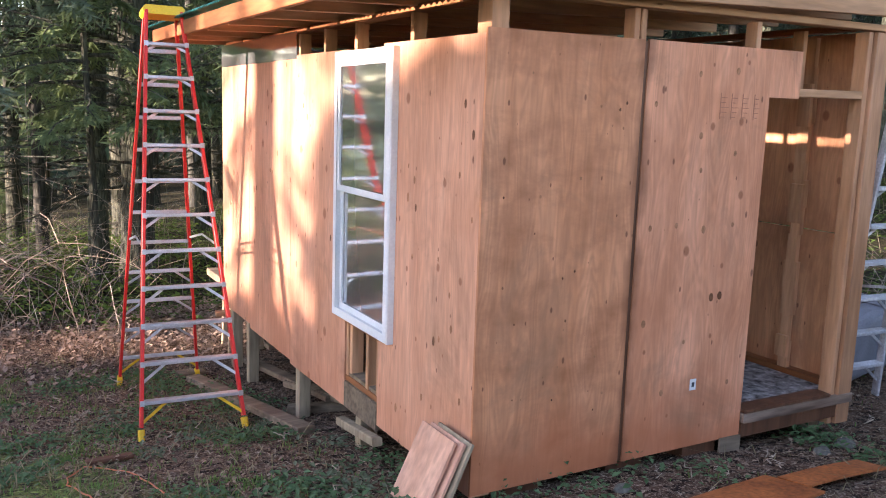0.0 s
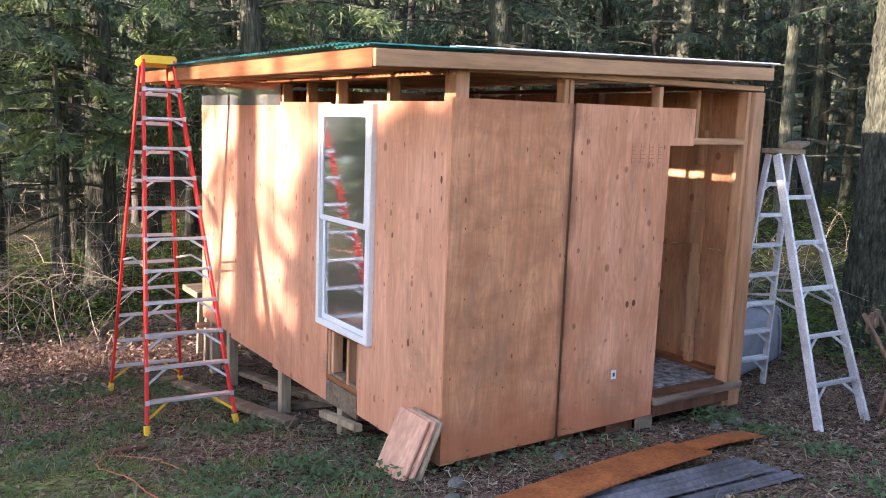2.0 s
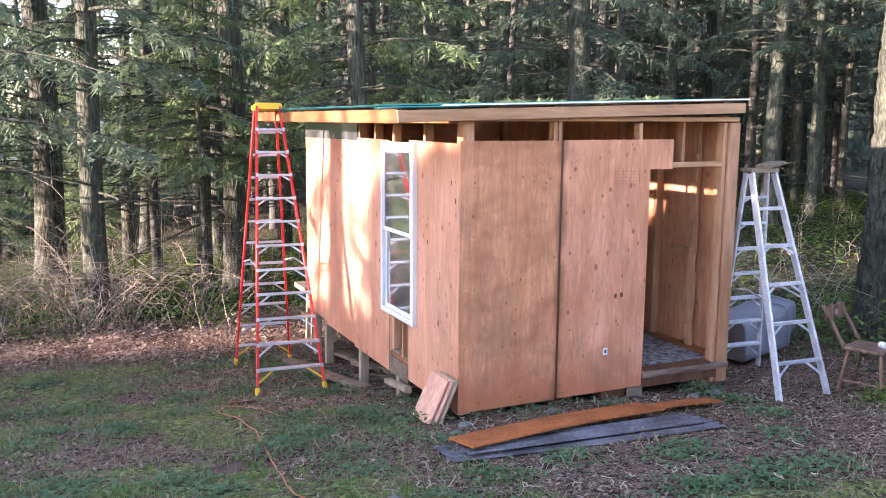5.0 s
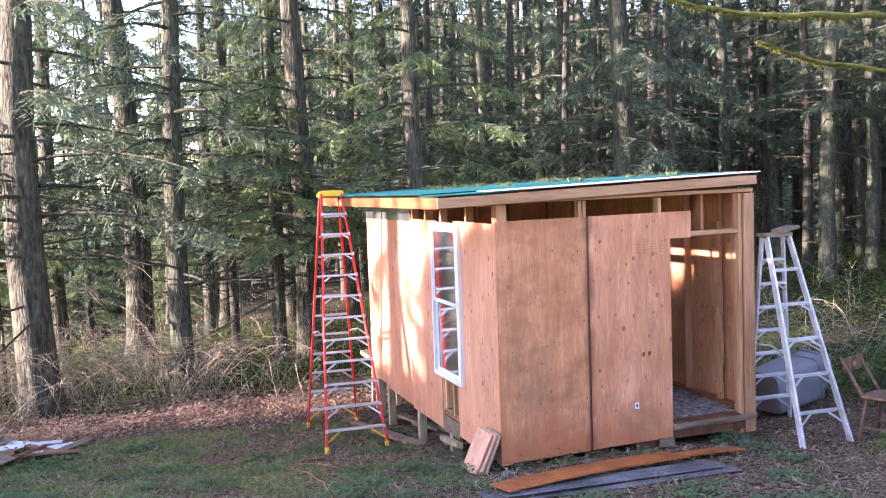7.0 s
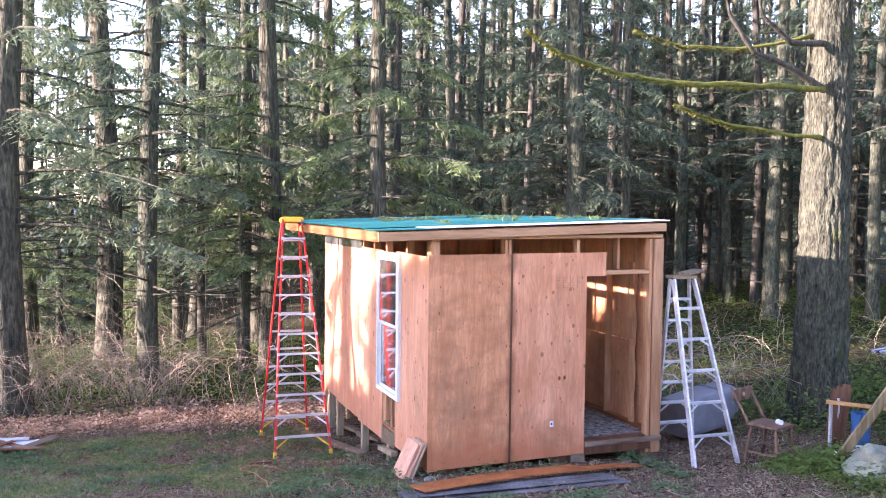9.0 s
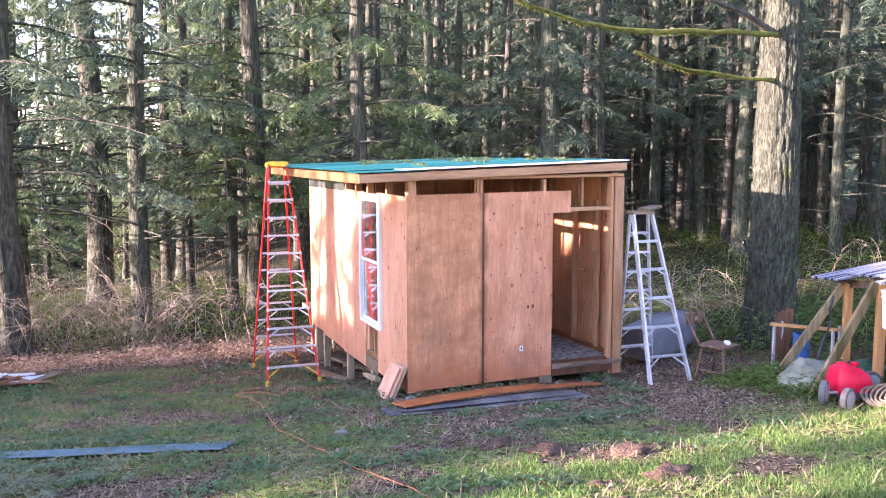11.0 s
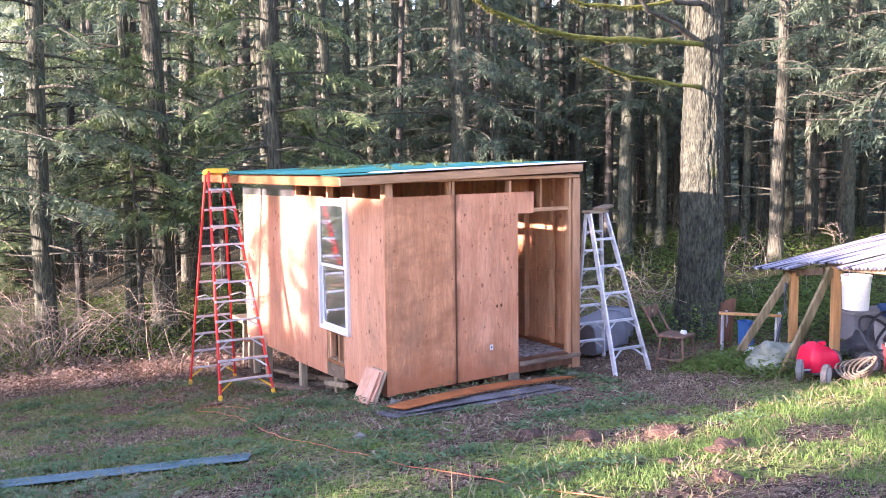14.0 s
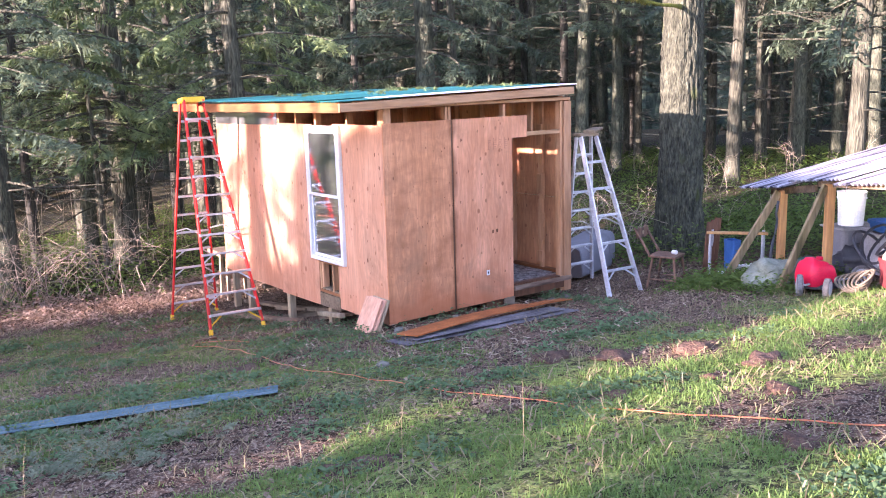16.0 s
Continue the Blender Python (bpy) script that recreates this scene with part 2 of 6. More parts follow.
WHITE_SHEET = mat("white_roofing", (0.74, 0.76, 0.80), (0.84, 0.85, 0.88), 2, 0.4, fine=30, grain=0.1, bump=0.05)
GREEN_SHEET = mat("green_roofing", (0.006, 0.13, 0.12), (0.012, 0.19, 0.17), 2, 0.4, fine=25, grain=0.25, bump=0.05)
GREY_SHEET = mat("grey_corrugated", (0.065, 0.060, 0.060), (0.185, 0.172, 0.178), 2.5, 0.55, fine=30, grain=0.3, bump=0.1, metal=0.3)
BLUE_SHEET = mat("teal_metal", (0.045, 0.095, 0.105), (0.095, 0.160, 0.165), 3, 0.6, fine=40, grain=0.25, bump=0.1)
GALV = mat("worn_white_corrugated", (0.022, 0.020, 0.030), (0.40, 0.39, 0.44), 2.6, 0.5, fine=14, grain=0.3, bump=0.1, metal=0.1)
gm = GALV.node_tree.nodes["Mapping"]   # streaks run along the ribs
gr = GALV.node_tree.nodes["Map Range"]
gr.inputs["From Min"].default_value, gr.inputs["From Max"].default_value = 0.40, 0.58
gm.vector_type = "TEXTURE"
gm.inputs["Rotation"].default_value, gm.inputs["Scale"].default_value = (0, 0, radians(-32)), (9.0, 0.3, 1.0)
GREY_PLASTIC = mat("grey_plastic", (0.15, 0.15, 0.165), (0.22, 0.22, 0.24), 3, 0.5, fine=60, grain=0.1, bump=0.05)
DARK_PLASTIC = mat("dark_plastic", (0.03, 0.03, 0.035), (0.06, 0.06, 0.065), 3, 0.5, fine=60, grain=0.2, bump=0.05)
WHITE_PLASTIC = mat("white_plastic", (0.70, 0.69, 0.66), (0.82, 0.81, 0.79), 3, 0.45, fine=50, grain=0.1, bump=0.04)
RED_PLASTIC = mat("red_plastic", (0.62, 0.010, 0.035), (0.74, 0.02, 0.06), 3, 0.4, fine=60, grain=0.1, bump=0.04)
BLUE_PLASTIC = mat("blue_plastic", (0.02, 0.09, 0.26), (0.035, 0.14, 0.36), 3, 0.45, fine=60, grain=0.1, bump=0.04)
CHAIR_WOOD = wood("worn_brown_chair_wood", (0.065, 0.034, 0.024), (0.24, 0.13, 0.082), 2, 0.55, grain=0.35)
SACK = mat("pale_green_canvas", (0.12, 0.13, 0.095), (0.24, 0.25, 0.19), 5, 0.8, fine=60, grain=0.2, bump=0.3)
RUBBER = mat("rubber", (0.09, 0.085, 0.08), (0.19, 0.18, 0.17), 8, 0.8, fine=60, grain=0.3, bump=0.3)
HUB = mat("grey_hub", (0.30, 0.29, 0.30), (0.42, 0.41, 0.42), 8, 0.6, fine=60, grain=0.2, bump=0.1)
CORD = mat("orange_cord", (0.50, 0.13, 0.055), (0.60, 0.19, 0.09), 6, 0.5, fine=60, grain=0.1, bump=0.05)
STONE = mat("stone", (0.09, 0.085, 0.068), (0.19, 0.18, 0.145), 6, 0.9, fine=40, grain=0.3, bump=0.5, depth=0.02)
BARK = mat("fir_bark", (0.026, 0.027, 0.019), (0.120, 0.120, 0.084), 4.0, 0.9, (3.5, 3.5, 0.7), 9, 0.55, 1.0, 0.06)
BARK_PALE = mat("pale_bark", (0.030, 0.035, 0.024), (0.112, 0.122, 0.082), 4, 0.9, (3.5, 3.5, 1.0), 9, 0.5, 1.0, 0.04,
                spots=(2.6, 0.26, (0.040, 0.042, 0.030), (1, 1, 0.5)))
BARK_DARK = mat("dark_bark", (0.030, 0.029, 0.024), (0.085, 0.080, 0.064), 4, 0.95, (3, 3, 0.6), 9, 0.4, 0.8, 0.04)
BARK_MOSSY = mat("furrowed_mossy_bark", (0.028, 0.031, 0.021), (0.100, 0.105, 0.072), 3.0, 0.95, (4.5, 4.5, 1.3), 9, 0.6, 1.0, 0.08,
                 spots=(3.0, 0.22, (0.06, 0.075, 0.025), (1, 1, 0.5)))
MOSS = mat("yellow_moss", (0.085, 0.090, 0.018), (0.20, 0.20, 0.035), 10, 0.95, fine=60, grain=0.35, bump=0.8, depth=0.02)
BRAMBLE = mat("bare_bramble", (0.20, 0.15, 0.11), (0.50, 0.40, 0.31), 3, 0.9, fine=30, grain=0.25, bump=0.2)
TWIG = mat("dead_twig", (0.26, 0.20, 0.145), (0.54, 0.44, 0.33), 3, 0.9, fine=30, grain=0.2, bump=0.2)


def leaf(name, c1, c2, scale=3.0, through=0.35, rough=0.6):
    """Foliage: colour varies by piece and place, some light passes through."""
    m = bpy.data.materials.new(name)
    m.use_nodes = True
    t = m.node_tree
    n, l = t.nodes, t.links
    bs, out = n["Principled BSDF"], n["Material Output"]
    bs.inputs["Roughness"].default_value = rough
    bs.inputs["Specular IOR Level"].default_value = 0.25
    geo, info, tc, no = n.new("ShaderNodeNewGeometry"), n.new("ShaderNodeObjectInfo"), n.new("ShaderNodeTexCoord"), n.new("ShaderNodeTexNoise")
    no.inputs["Scale"].default_value = scale
    l.new(tc.outputs["Object"], no.inputs["Vector"])
    a1, a2 = n.new("ShaderNodeMath"), n.new("ShaderNodeMath")
    a1.operation = a2.operation = "ADD"
    l.new(geo.outputs["Random Per Island"], a1.inputs[0])
    l.new(no.outputs["Fac"], a1.inputs[1])
    l.new(a1.outputs[0], a2.inputs[0])
    l.new(info.outputs["Random"], a2.inputs[1])
    mr = n.new("ShaderNodeMapRange")
    mr.inputs["From Min"].default_value, mr.inputs["From Max"].default_value = 0.6, 2.0
    l.new(a2.outputs[0], mr.inputs["Value"])
    mx = n.new("ShaderNodeMix")
    mx.data_type = "RGBA"
    mx.inputs["A"].default_value, mx.inputs["B"].default_value = (*c1, 1), (*c2, 1)
    l.new(mr.outputs[0], mx.inputs["Factor"])
    l.new(mx.outputs["Result"], bs.inputs["Base Color"])
    tr = n.new("ShaderNodeBsdfTranslucent")
    l.new(mx.outputs["Result"], tr.inputs["Color"])
    sh = n.new("ShaderNodeMixShader")
    sh.inputs[0].default_value = through
    l.new(bs.outputs[0], sh.inputs[1])
    l.new(tr.outputs[0], sh.inputs[2])
    l.new(sh.outputs[0], out.inputs["Surface"])
    return m


NEEDLES = leaf("fir_needles", (0.034, 0.062, 0.046), (0.145, 0.195, 0.118), 3.0, 0.45)
NEEDLES_BRIGHT = leaf("hemlock_needles", (0.058, 0.100, 0.048), (0.195, 0.260, 0.115), 3.0, 0.45)
GRASS = leaf("grass_blades", (0.050, 0.100, 0.022), (0.165, 0.265, 0.070), 1.2)
DEAD_LEAF = leaf("dead_leaf_litter", (0.075, 0.042, 0.026), (0.36, 0.255, 0.175), 3, 0.15)
STRAW = leaf("dry_grass", (0.14, 0.11, 0.058), (0.35, 0.285, 0.165), 1.5, 0.25)
WEED = leaf("weed_leaves", (0.035, 0.085, 0.03), (0.12, 0.20, 0.09), 4)
SILVER_WEED = leaf("grey_green_weed", (0.085, 0.11, 0.06), (0.22, 0.25, 0.155), 4)
FERN = leaf("undergrowth_leaves", (0.03, 0.07, 0.015), (0.13, 0.20, 0.04), 2)


def clear(name, tint, rough=0.02, alpha=1.0):
    m = bpy.data.materials.new(name)
    m.use_nodes = True
    t = m.node_tree
    bs = t.nodes["Principled BSDF"]
    bs.inputs["Base Color"].default_value = (*tint, 1)
    bs.inputs["Roughness"].default_value = rough
    bs.inputs["Transmission Weight"].default_value = alpha
    bs.inputs["IOR"].default_value = 1.45
    return m


GLASS = clear("dusty_window_glass", (0.46, 0.49, 0.49), 0.06, 0.95)
GLASS.node_tree.nodes["Principled BSDF"].inputs["IOR"].default_value = 1.2
FILM = clear("clear_plastic_sheet", (0.97, 0.98, 0.99), 0.06, 0.93)
FILM.node_tree.nodes["Principled BSDF"].inputs["IOR"].default_value = 1.12


# ---- mesh tools ----
class Shape:
    """Collects vertices and faces for one mesh."""

    def __init__(self):
        self.v, self.f = [], []

    def add(self, vs, fs):
        k = len(self.v)
        self.v.extend(tuple(p) for p in vs)
        self.f.extend(tuple(k + i for i in f) for f in fs)
        return self

    def beam(self, p, q, w, h, up=(0, 0, 1), c=0.004, wob=0.0):
        """A chamfered bar from p to q, w wide, h high along up."""
        p, q = Vector(p), Vector(q)
        d = (q - p).normalized()
        u = Vector(up)
        if abs(d.dot(u)) > 0.95:
            u = Vector((0, 1, 0)) if abs(d.y) < 0.9 else Vector((1, 0, 0))
        s = d.cross(u).normalized()
        u = s.cross(d).normalized()
        c = min(c, w * 0.3, h * 0.3)
        prof = [(-w / 2 + c, -h / 2), (w / 2 - c, -h / 2), (w / 2, -h / 2 + c), (w / 2, h / 2 - c), (w / 2 - c, h / 2), (-w / 2 + c, h / 2), (-w / 2, h / 2 - c), (-w / 2, -h / 2 + c)]
        vs = []
        for o in (p, q):
            for a, b in prof:
                vs.append(o + s * a + u * b)
        fs = [(i, (i + 1) % 8, 8 + (i + 1) % 8, 8 + i) for i in range(8)]
        fs += [tuple(range(7, -1, -1)), tuple(range(8, 16))]
        return self.add(vs, fs)

    def box(self, lo, hi, c=0.003):
        lo, hi = Vector(lo), Vector(hi)
        m = (lo + hi) / 2
        return self.beam((m.x, lo.y, m.z), (m.x, hi.y, m.z), hi.x - lo.x, hi.z - lo.z, c=c)

    def tube(self, pts, radii, n=6, cap=True):
        pts = [Vector(p) for p in pts]
        if not isinstance(radii, (list, tuple)):
            radii = [radii] * len(pts)
        vs, fs = [], []
        for i, p in enumerate(pts):
            d = (pts[min(i + 1, len(pts) - 1)] - pts[max(i - 1, 0)]).normalized()
            a = d.cross(Vector((0.31, 0.17, 0.93)) if abs(d.z) < 0.8 else Vector((1, 0.1, 0))).normalized()
            b = d.cross(a)
            for k in range(n):
                g = 2 * math.pi * k / n
                vs.append(p + (a * math.cos(g) + b * math.sin(g)) * radii[i])
        for i in range(len(pts) - 1):
            for k in range(n):
                fs.append((i * n + k, i * n + (k + 1) % n, (i + 1) * n + (k + 1) % n, (i + 1) * n + k))
        if cap:
            fs += [tuple(range(n - 1, -1, -1)), tuple(range((len(pts) - 1) * n, len(pts) * n))]
        return self.add(vs, fs)

    def lathe(self, rings, n=20, at=(0, 0, 0), axis="z"):
        """rings: (radius, height) from bottom to top; ends are closed."""
        vs = []
        for r, z in rings:
            for k in range(n):
                g = 2 * math.pi * k / n
                p = (r * math.cos(g), r * math.sin(g), z)
                if axis == "x":
                    p = (p[2], p[0], p[1])
                elif axis == "y":
                    p = (p[0], p[2], p[1])
                vs.append((p[0] + at[0], p[1] + at[1], p[2] + at[2]))
        fs = [(i * n + k, i * n + (k + 1) % n, (i + 1) * n + (k + 1) % n, (i + 1) * n + k) for i in range(len(rings) - 1) for k in range(n)]
        fs += [tuple(range(n - 1, -1, -1)), tuple(range((len(rings) - 1) * n, len(rings) * n))]
        return self.add(vs, fs)

    def sheet(self, o, u, v, length, width, pitch, amp, thick=0.003, n_along=2, sag=0.0):
        """A corrugated sheet: ribs run along u, waves across v."""
        o, u, v = Vector(o), Vector(u).normalized(), Vector(v).normalized()
        w = u.cross(v).normalized()
        m = max(4, int(width / pitch * 6))
        vs = []
        for side in (0, 1):
            for i in range(n_along + 1):
                for k in range(m + 1):
                    a, b = length * i / n_along, width * k / m
                    h = amp * math.sin(2 * math.pi * b / pitch) - sag * math.sin(math.pi * i / n_along)
                    vs.append(o + u * a + v * b + w * (h - thick * side))
        fs, q = [], (n_along + 1) * (m + 1)
        for i in range(n_along):
            for k in range(m):
                a = i * (m + 1) + k
                fs.append((a, a + m + 1, a + m + 2, a + 1))
                fs.append((q + a, q + a + 1, q + a + m + 2, q + a + m + 1))
        for k in range(m):
            for a in (k, n_along * (m + 1) + k):
                fs.append((a, a + 1, q + a + 1, q + a))
        for i in range(n_along):
            for a in (i * (m + 1), i * (m + 1) + m):
                fs.append((a, a + m + 1, q + a + m + 1, q + a))
        return self.add(vs, fs)

    def mesh(self, name, material, smooth=False):
        me = bpy.data.meshes.new(name)
        me.from_pydata(self.v, [], self.f)
        me.materials.append(material)
        if smooth:
            me.shade_smooth()
        me.update()
        return me


def thing(name, at, label, category, group="", kind=""):
    ob = new(name)
    ob.matrix_basis = at if isinstance(at, Matrix) else Matrix.Translation(at)
    ob.empty_display_size = 0.2
    return tagged(ob, label, category, group, kind)


def part(name, shape, material, parent, label="", smooth=False, world_space=False):
    """Links a shape as one mesh under a thing or a part."""
    me = shape if isinstance(shape, bpy.types.Mesh) else shape.mesh(name, material, smooth)
    ob = new(name, me)
    ob.parent = parent
    if world_space:
        m = parent.matrix_basis.copy()
        if parent.parent:
            m = parent.parent.matrix_basis @ parent.matrix_parent_inverse @ m
        ob.matrix_parent_inverse = m.inverted()
    if label:
        tagged(ob, label)
    return ob


def solo(name, shape, material, label, category, group="", kind="", smooth=False, at=None):
    ob = new(name, shape.mesh(name, material, smooth))
    if at is not None:
        ob.matrix_basis = at
    return tagged(ob, label, category, group, kind)


# ---- ground ----
def smooth_step(a, b, x):
    t = min(1.0, max(0.0, (x - a) / (b - a)))
    return t * t * (3 - 2 * t)


GY = (-400, -60, -20, -10, -5, -2, 0, 2, 4, 5.5, 6.8, 8.3, 12, 16, 30, 60, 400)
GZ = (6.0, 4.5, 2.6, 1.80, 1.32, 0.88, 0.54, 0.26, -0.05, -0.28, -0.52, -0.66, -0.85, -1.05, -1.6, -2.6, -9.0)


def ground_z(x, y):
    z = float(np.interp(y, GY, GZ))
    z += 0.07 * max(0.0, min(x - 6.3, 14.0)) * smooth_step(-4, 3, y) - 0.07 * smooth_step(3.5, 5.2, x) * smooth_step(1.2, 2.6, y) * smooth_step(5.5, 4.2, y)
    z -= 7.0 * smooth_step(13, 60, y) * smooth_step(12, -22, x)
    z += 0.03 * noise.noise((x * 0.7, y * 0.7, 0)) + 0.015 * noise.noise((x * 2.3, y * 2.3, 4))
    return z


def dirt(x, y):
    """How bare the soil is: trodden in front of and beside the shed, in patches elsewhere."""
    p = noise.noise((x * 0.9 + 5, y * 0.9, 1.5)) + 0.5 * noise.noise((x * 2.4, y * 2.4, 7))
    d = smooth_step(0.6, 2.4, x + 0.8 * p) * smooth_step(0.5, 1.9, y + 0.7 * p + 0.26 * max(0.0, x - 2.5)) * smooth_step(9.0, 7.5, x) * smooth_step(13.0, 10.0, y)
    d = max(d, 0.85 * smooth_step(-0.4, 1.8, x + p) * smooth_step(1.0, 3.0, y + p) * smooth_step(13.0, 10.0, y) * smooth_step(12, 8.5, x))
    d = max(d, smooth_step(0.10, 0.34, p) * 0.95 * smooth_step(12.5, 10.0, y))
    d = max(d, 0.22 * smooth_step(-0.3, 1.0, y), 0.36 * smooth_step(8.5, 11, x))
    return max(d, smooth_step(8.6, 10.2, y + 0.6 * p) * (1 - 0.9 * smooth_step(11, 13.5, y)))


def build_ground():
    xs = np.unique(np.concatenate([np.linspace(-400, -40, 10), np.linspace(-40, -8, 22), np.linspace(-8, 12, 150), np.linspace(12, 50, 30), np.linspace(50, 400, 10)]))
    ys = np.unique(np.concatenate([np.linspace(-400, -30, 8), np.linspace(-30, -8, 16), np.linspace(-8, 14, 170), np.linspace(14, 60, 34), np.linspace(60, 400, 10)]))
    s = Shape()
    s.v = [(x, y, ground_z(x, y)) for y in ys for x in xs]
    w = len(xs)
    s.f = [(j * w + i, j * w + i + 1, (j + 1) * w + i + 1, (j + 1) * w + i) for j in range(len(ys) - 1) for i in range(w - 1)]
    m = bpy.data.materials.new("soil_and_turf")
    m.use_nodes = True
    n, l = m.node_tree.nodes, m.node_tree.links
    bs = n["Principled BSDF"]
    bs.inputs["Roughness"].default_value = 0.95
    bs.inputs["Specular IOR Level"].default_value = 0.1
    tc = n.new("ShaderNodeTexCoord")

    def tex(scale, det=6):
        q = n.new("ShaderNodeTexNoise")
        q.inputs["Scale"].default_value, q.inputs["Detail"].default_value = scale, det
        l.new(tc.outputs["Object"], q.inputs["Vector"])
        return q.outputs["Fac"]

    def blend(f, a, b):
        q = n.new("ShaderNodeMix")
        q.data_type = "RGBA"
        if f is not None:
            l.new(f, q.inputs["Factor"])
        for k, c in (("A", a), ("B", b)):
            if isinstance(c, tuple):
                q.inputs[k].default_value = (*c, 1)
            else:
                l.new(c, q.inputs[k])
        return q.outputs["Result"]

    def steep(f, lo, hi):
        q = n.new("ShaderNodeMapRange")
        q.inputs["From Min"].default_value, q.inputs["From Max"].default_value = lo, hi
        l.new(f, q.inputs["Value"])
        return q.outputs[0]

    soil = blend(steep(tex(7), 0.35, 0.65), (0.062, 0.034, 0.022), (0.165, 0.098, 0.065))
    soil = blend(steep(tex(38), 0.52, 0.66), soil, (0.21, 0.155, 0.11))
    turf = blend(steep(tex(2.5), 0.35, 0.65), (0.080, 0.100, 0.030), (0.190, 0.205, 0.064))
    turf = blend(steep(tex(30), 0.5, 0.66), turf, (0.042, 0.035, 0.020))
    turf = blend(steep(tex(11), 0.50, 0.60), turf, (0.030, 0.030, 0.014))
    turf = blend(steep(tex(17), 0.54, 0.62), turf, (0.22, 0.27, 0.075))
    turf = blend(steep(tex(75), 0.56, 0.66), turf, (0.30, 0.28, 0.13))
    soil = blend(steep(tex(14), 0.50, 0.60), soil, (0.024, 0.014, 0.010))
    soil = blend(steep(tex(70), 0.56, 0.63), soil, (0.34, 0.26, 0.19))
    at = n.new("ShaderNodeAttribute")
    at.attribute_name = "bare"
    mixf = n.new("ShaderNodeMath")
    mixf.operation = "ADD"
    l.new(at.outputs["Fac"], mixf.inputs[0])
    l.new(tex(5), mixf.inputs[1])
    # forest floor: deep shade under the trees is put into this dark litter colour
    shaded_floor = blend(steep(tex(9), 0.4, 0.62), (0.022, 0.018, 0.012), (0.070, 0.056, 0.032))
    shaded_floor = blend(steep(tex(26), 0.55, 0.66), shaded_floor, (0.055, 0.075, 0.022))
    woods = n.new("ShaderNodeAttribute")
    woods.attribute_name = "woods"
    l.new(blend(woods.outputs["Fac"], blend(steep(mixf.outputs[0], 0.6, 1.0), turf, soil), shaded_floor), bs.inputs["Base Color"])
    bp = n.new("ShaderNodeBump")
    bp.inputs["Strength"].default_value, bp.inputs["Distance"].default_value = 1.0, 0.08
    l.new(tex(16, 8), bp.inputs["Height"])
    l.new(bp.outputs[0], bs.inputs["Normal"])
    me = s.mesh("ground", m, True)
    a = me.attributes.new("bare", "FLOAT", "POINT")
    a.data.foreach_set("value", [dirt(x, y) for x, y, z in s.v])
    # where the floor colour with tree shade in it goes
    a = me.attributes.new("woods", "FLOAT", "POINT")
    a.data.foreach_set("value", [max(smooth_step(11.5, 13.5, y), smooth_step(8.0, 9.6, x) * smooth_step(-3, 1, y)) for x, y, z in s.v])
    return tagged(new("ground", me), "sloping ground of short turf and trodden brown soil", "ground", kind="structure")


build_ground()

# ---- the shed: 3.1 m wide, 5.1 m long, on posts ----
X0, X1, Y0, Y1 = 2.30, 5.40, 3.88, 8.98
FLOOR, TOP = 0.20, 2.46
shed = thing("shed", (X0, Y0, 0), "unfinished plywood shed on posts with open clerestory and doorway", "shed")


def sp(name, shape, material, label="", parent=None, smooth=False):
    return part(name, shape, material, parent or shed, label, smooth, True)


def plate(poly, axis, at, thick):
    """A flat sheet with the outline poly, in the plane axis = at."""
    s, k = Shape(), len(poly)
    vs = []
    for d in (0, thick):
        for a, b in poly:
            vs.append((a, at + d, b) if axis == "y" else (at + d, a, b))
    s.add(vs, [tuple(range(k)), tuple(range(2 * k - 1, k - 1, -1))] + [(i, i + k, (i + 1) % k + k, (i + 1) % k) for i in range(k)])
    return s


# front sheets, with a dark open joint between them
sp("plywood_sheet", plate([(X0 - 0.012, 0.02), (3.298, 0.03), (3.296, 2.462), (X0 - 0.012, 2.455)], "y", Y0, 0.016), PLY_WEATHERED, "water-stained tan plywood sheet")
sp("plywood_sheet", plate([(3.326, 0.035), (4.30, 0.045), (4.30, 2.19), (4.565, 2.19), (4.565, 2.475), (3.322, 2.465)], "y", Y0 - 0.003, 0.016), PLY, "pinkish plywood sheet with a notched corner")
sp("seam_strip", Shape().box((3.285, Y0 + 0.006, 0.04), (3.335, Y0 + 0.0155, 2.455), 0.001), DARK_WOOD, "dark stained strip behind the open joint")
# left sheets
LZ0, LZ1 = -0.03, 2.43
for a, b, z0 in ((3.897, 5.105, LZ0 + 0.03), (6.86, 8.03, LZ0 - 0.02), (8.037, Y1, LZ0 + 0.01)):
    sp("plywood_sheet", plate([(a, z0), (b, z0 - 0.01), (b, LZ1 + 0.01), (a, LZ1)], "x", X0, 0.016), PLY_LEFT)
sp("plywood_sheet", plate([(5.665, LZ0 - 0.03), (6.854, LZ0 - 0.05), (6.854, LZ1 + 0.01), (5.665, LZ1)], "x", X0, 0.016), PLY_LEFT)
# back and right
sp("plywood_sheet", plate([(X0, LZ0), (X1, LZ0), (X1, 2.70), (X0, 2.60)], "y", Y1, 0.016), PLY_WEATHERED)
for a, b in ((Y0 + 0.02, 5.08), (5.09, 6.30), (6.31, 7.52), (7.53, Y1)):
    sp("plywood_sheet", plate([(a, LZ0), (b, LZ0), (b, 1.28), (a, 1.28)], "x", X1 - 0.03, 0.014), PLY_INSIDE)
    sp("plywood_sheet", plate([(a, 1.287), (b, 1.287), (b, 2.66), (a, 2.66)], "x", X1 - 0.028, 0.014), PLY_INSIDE)

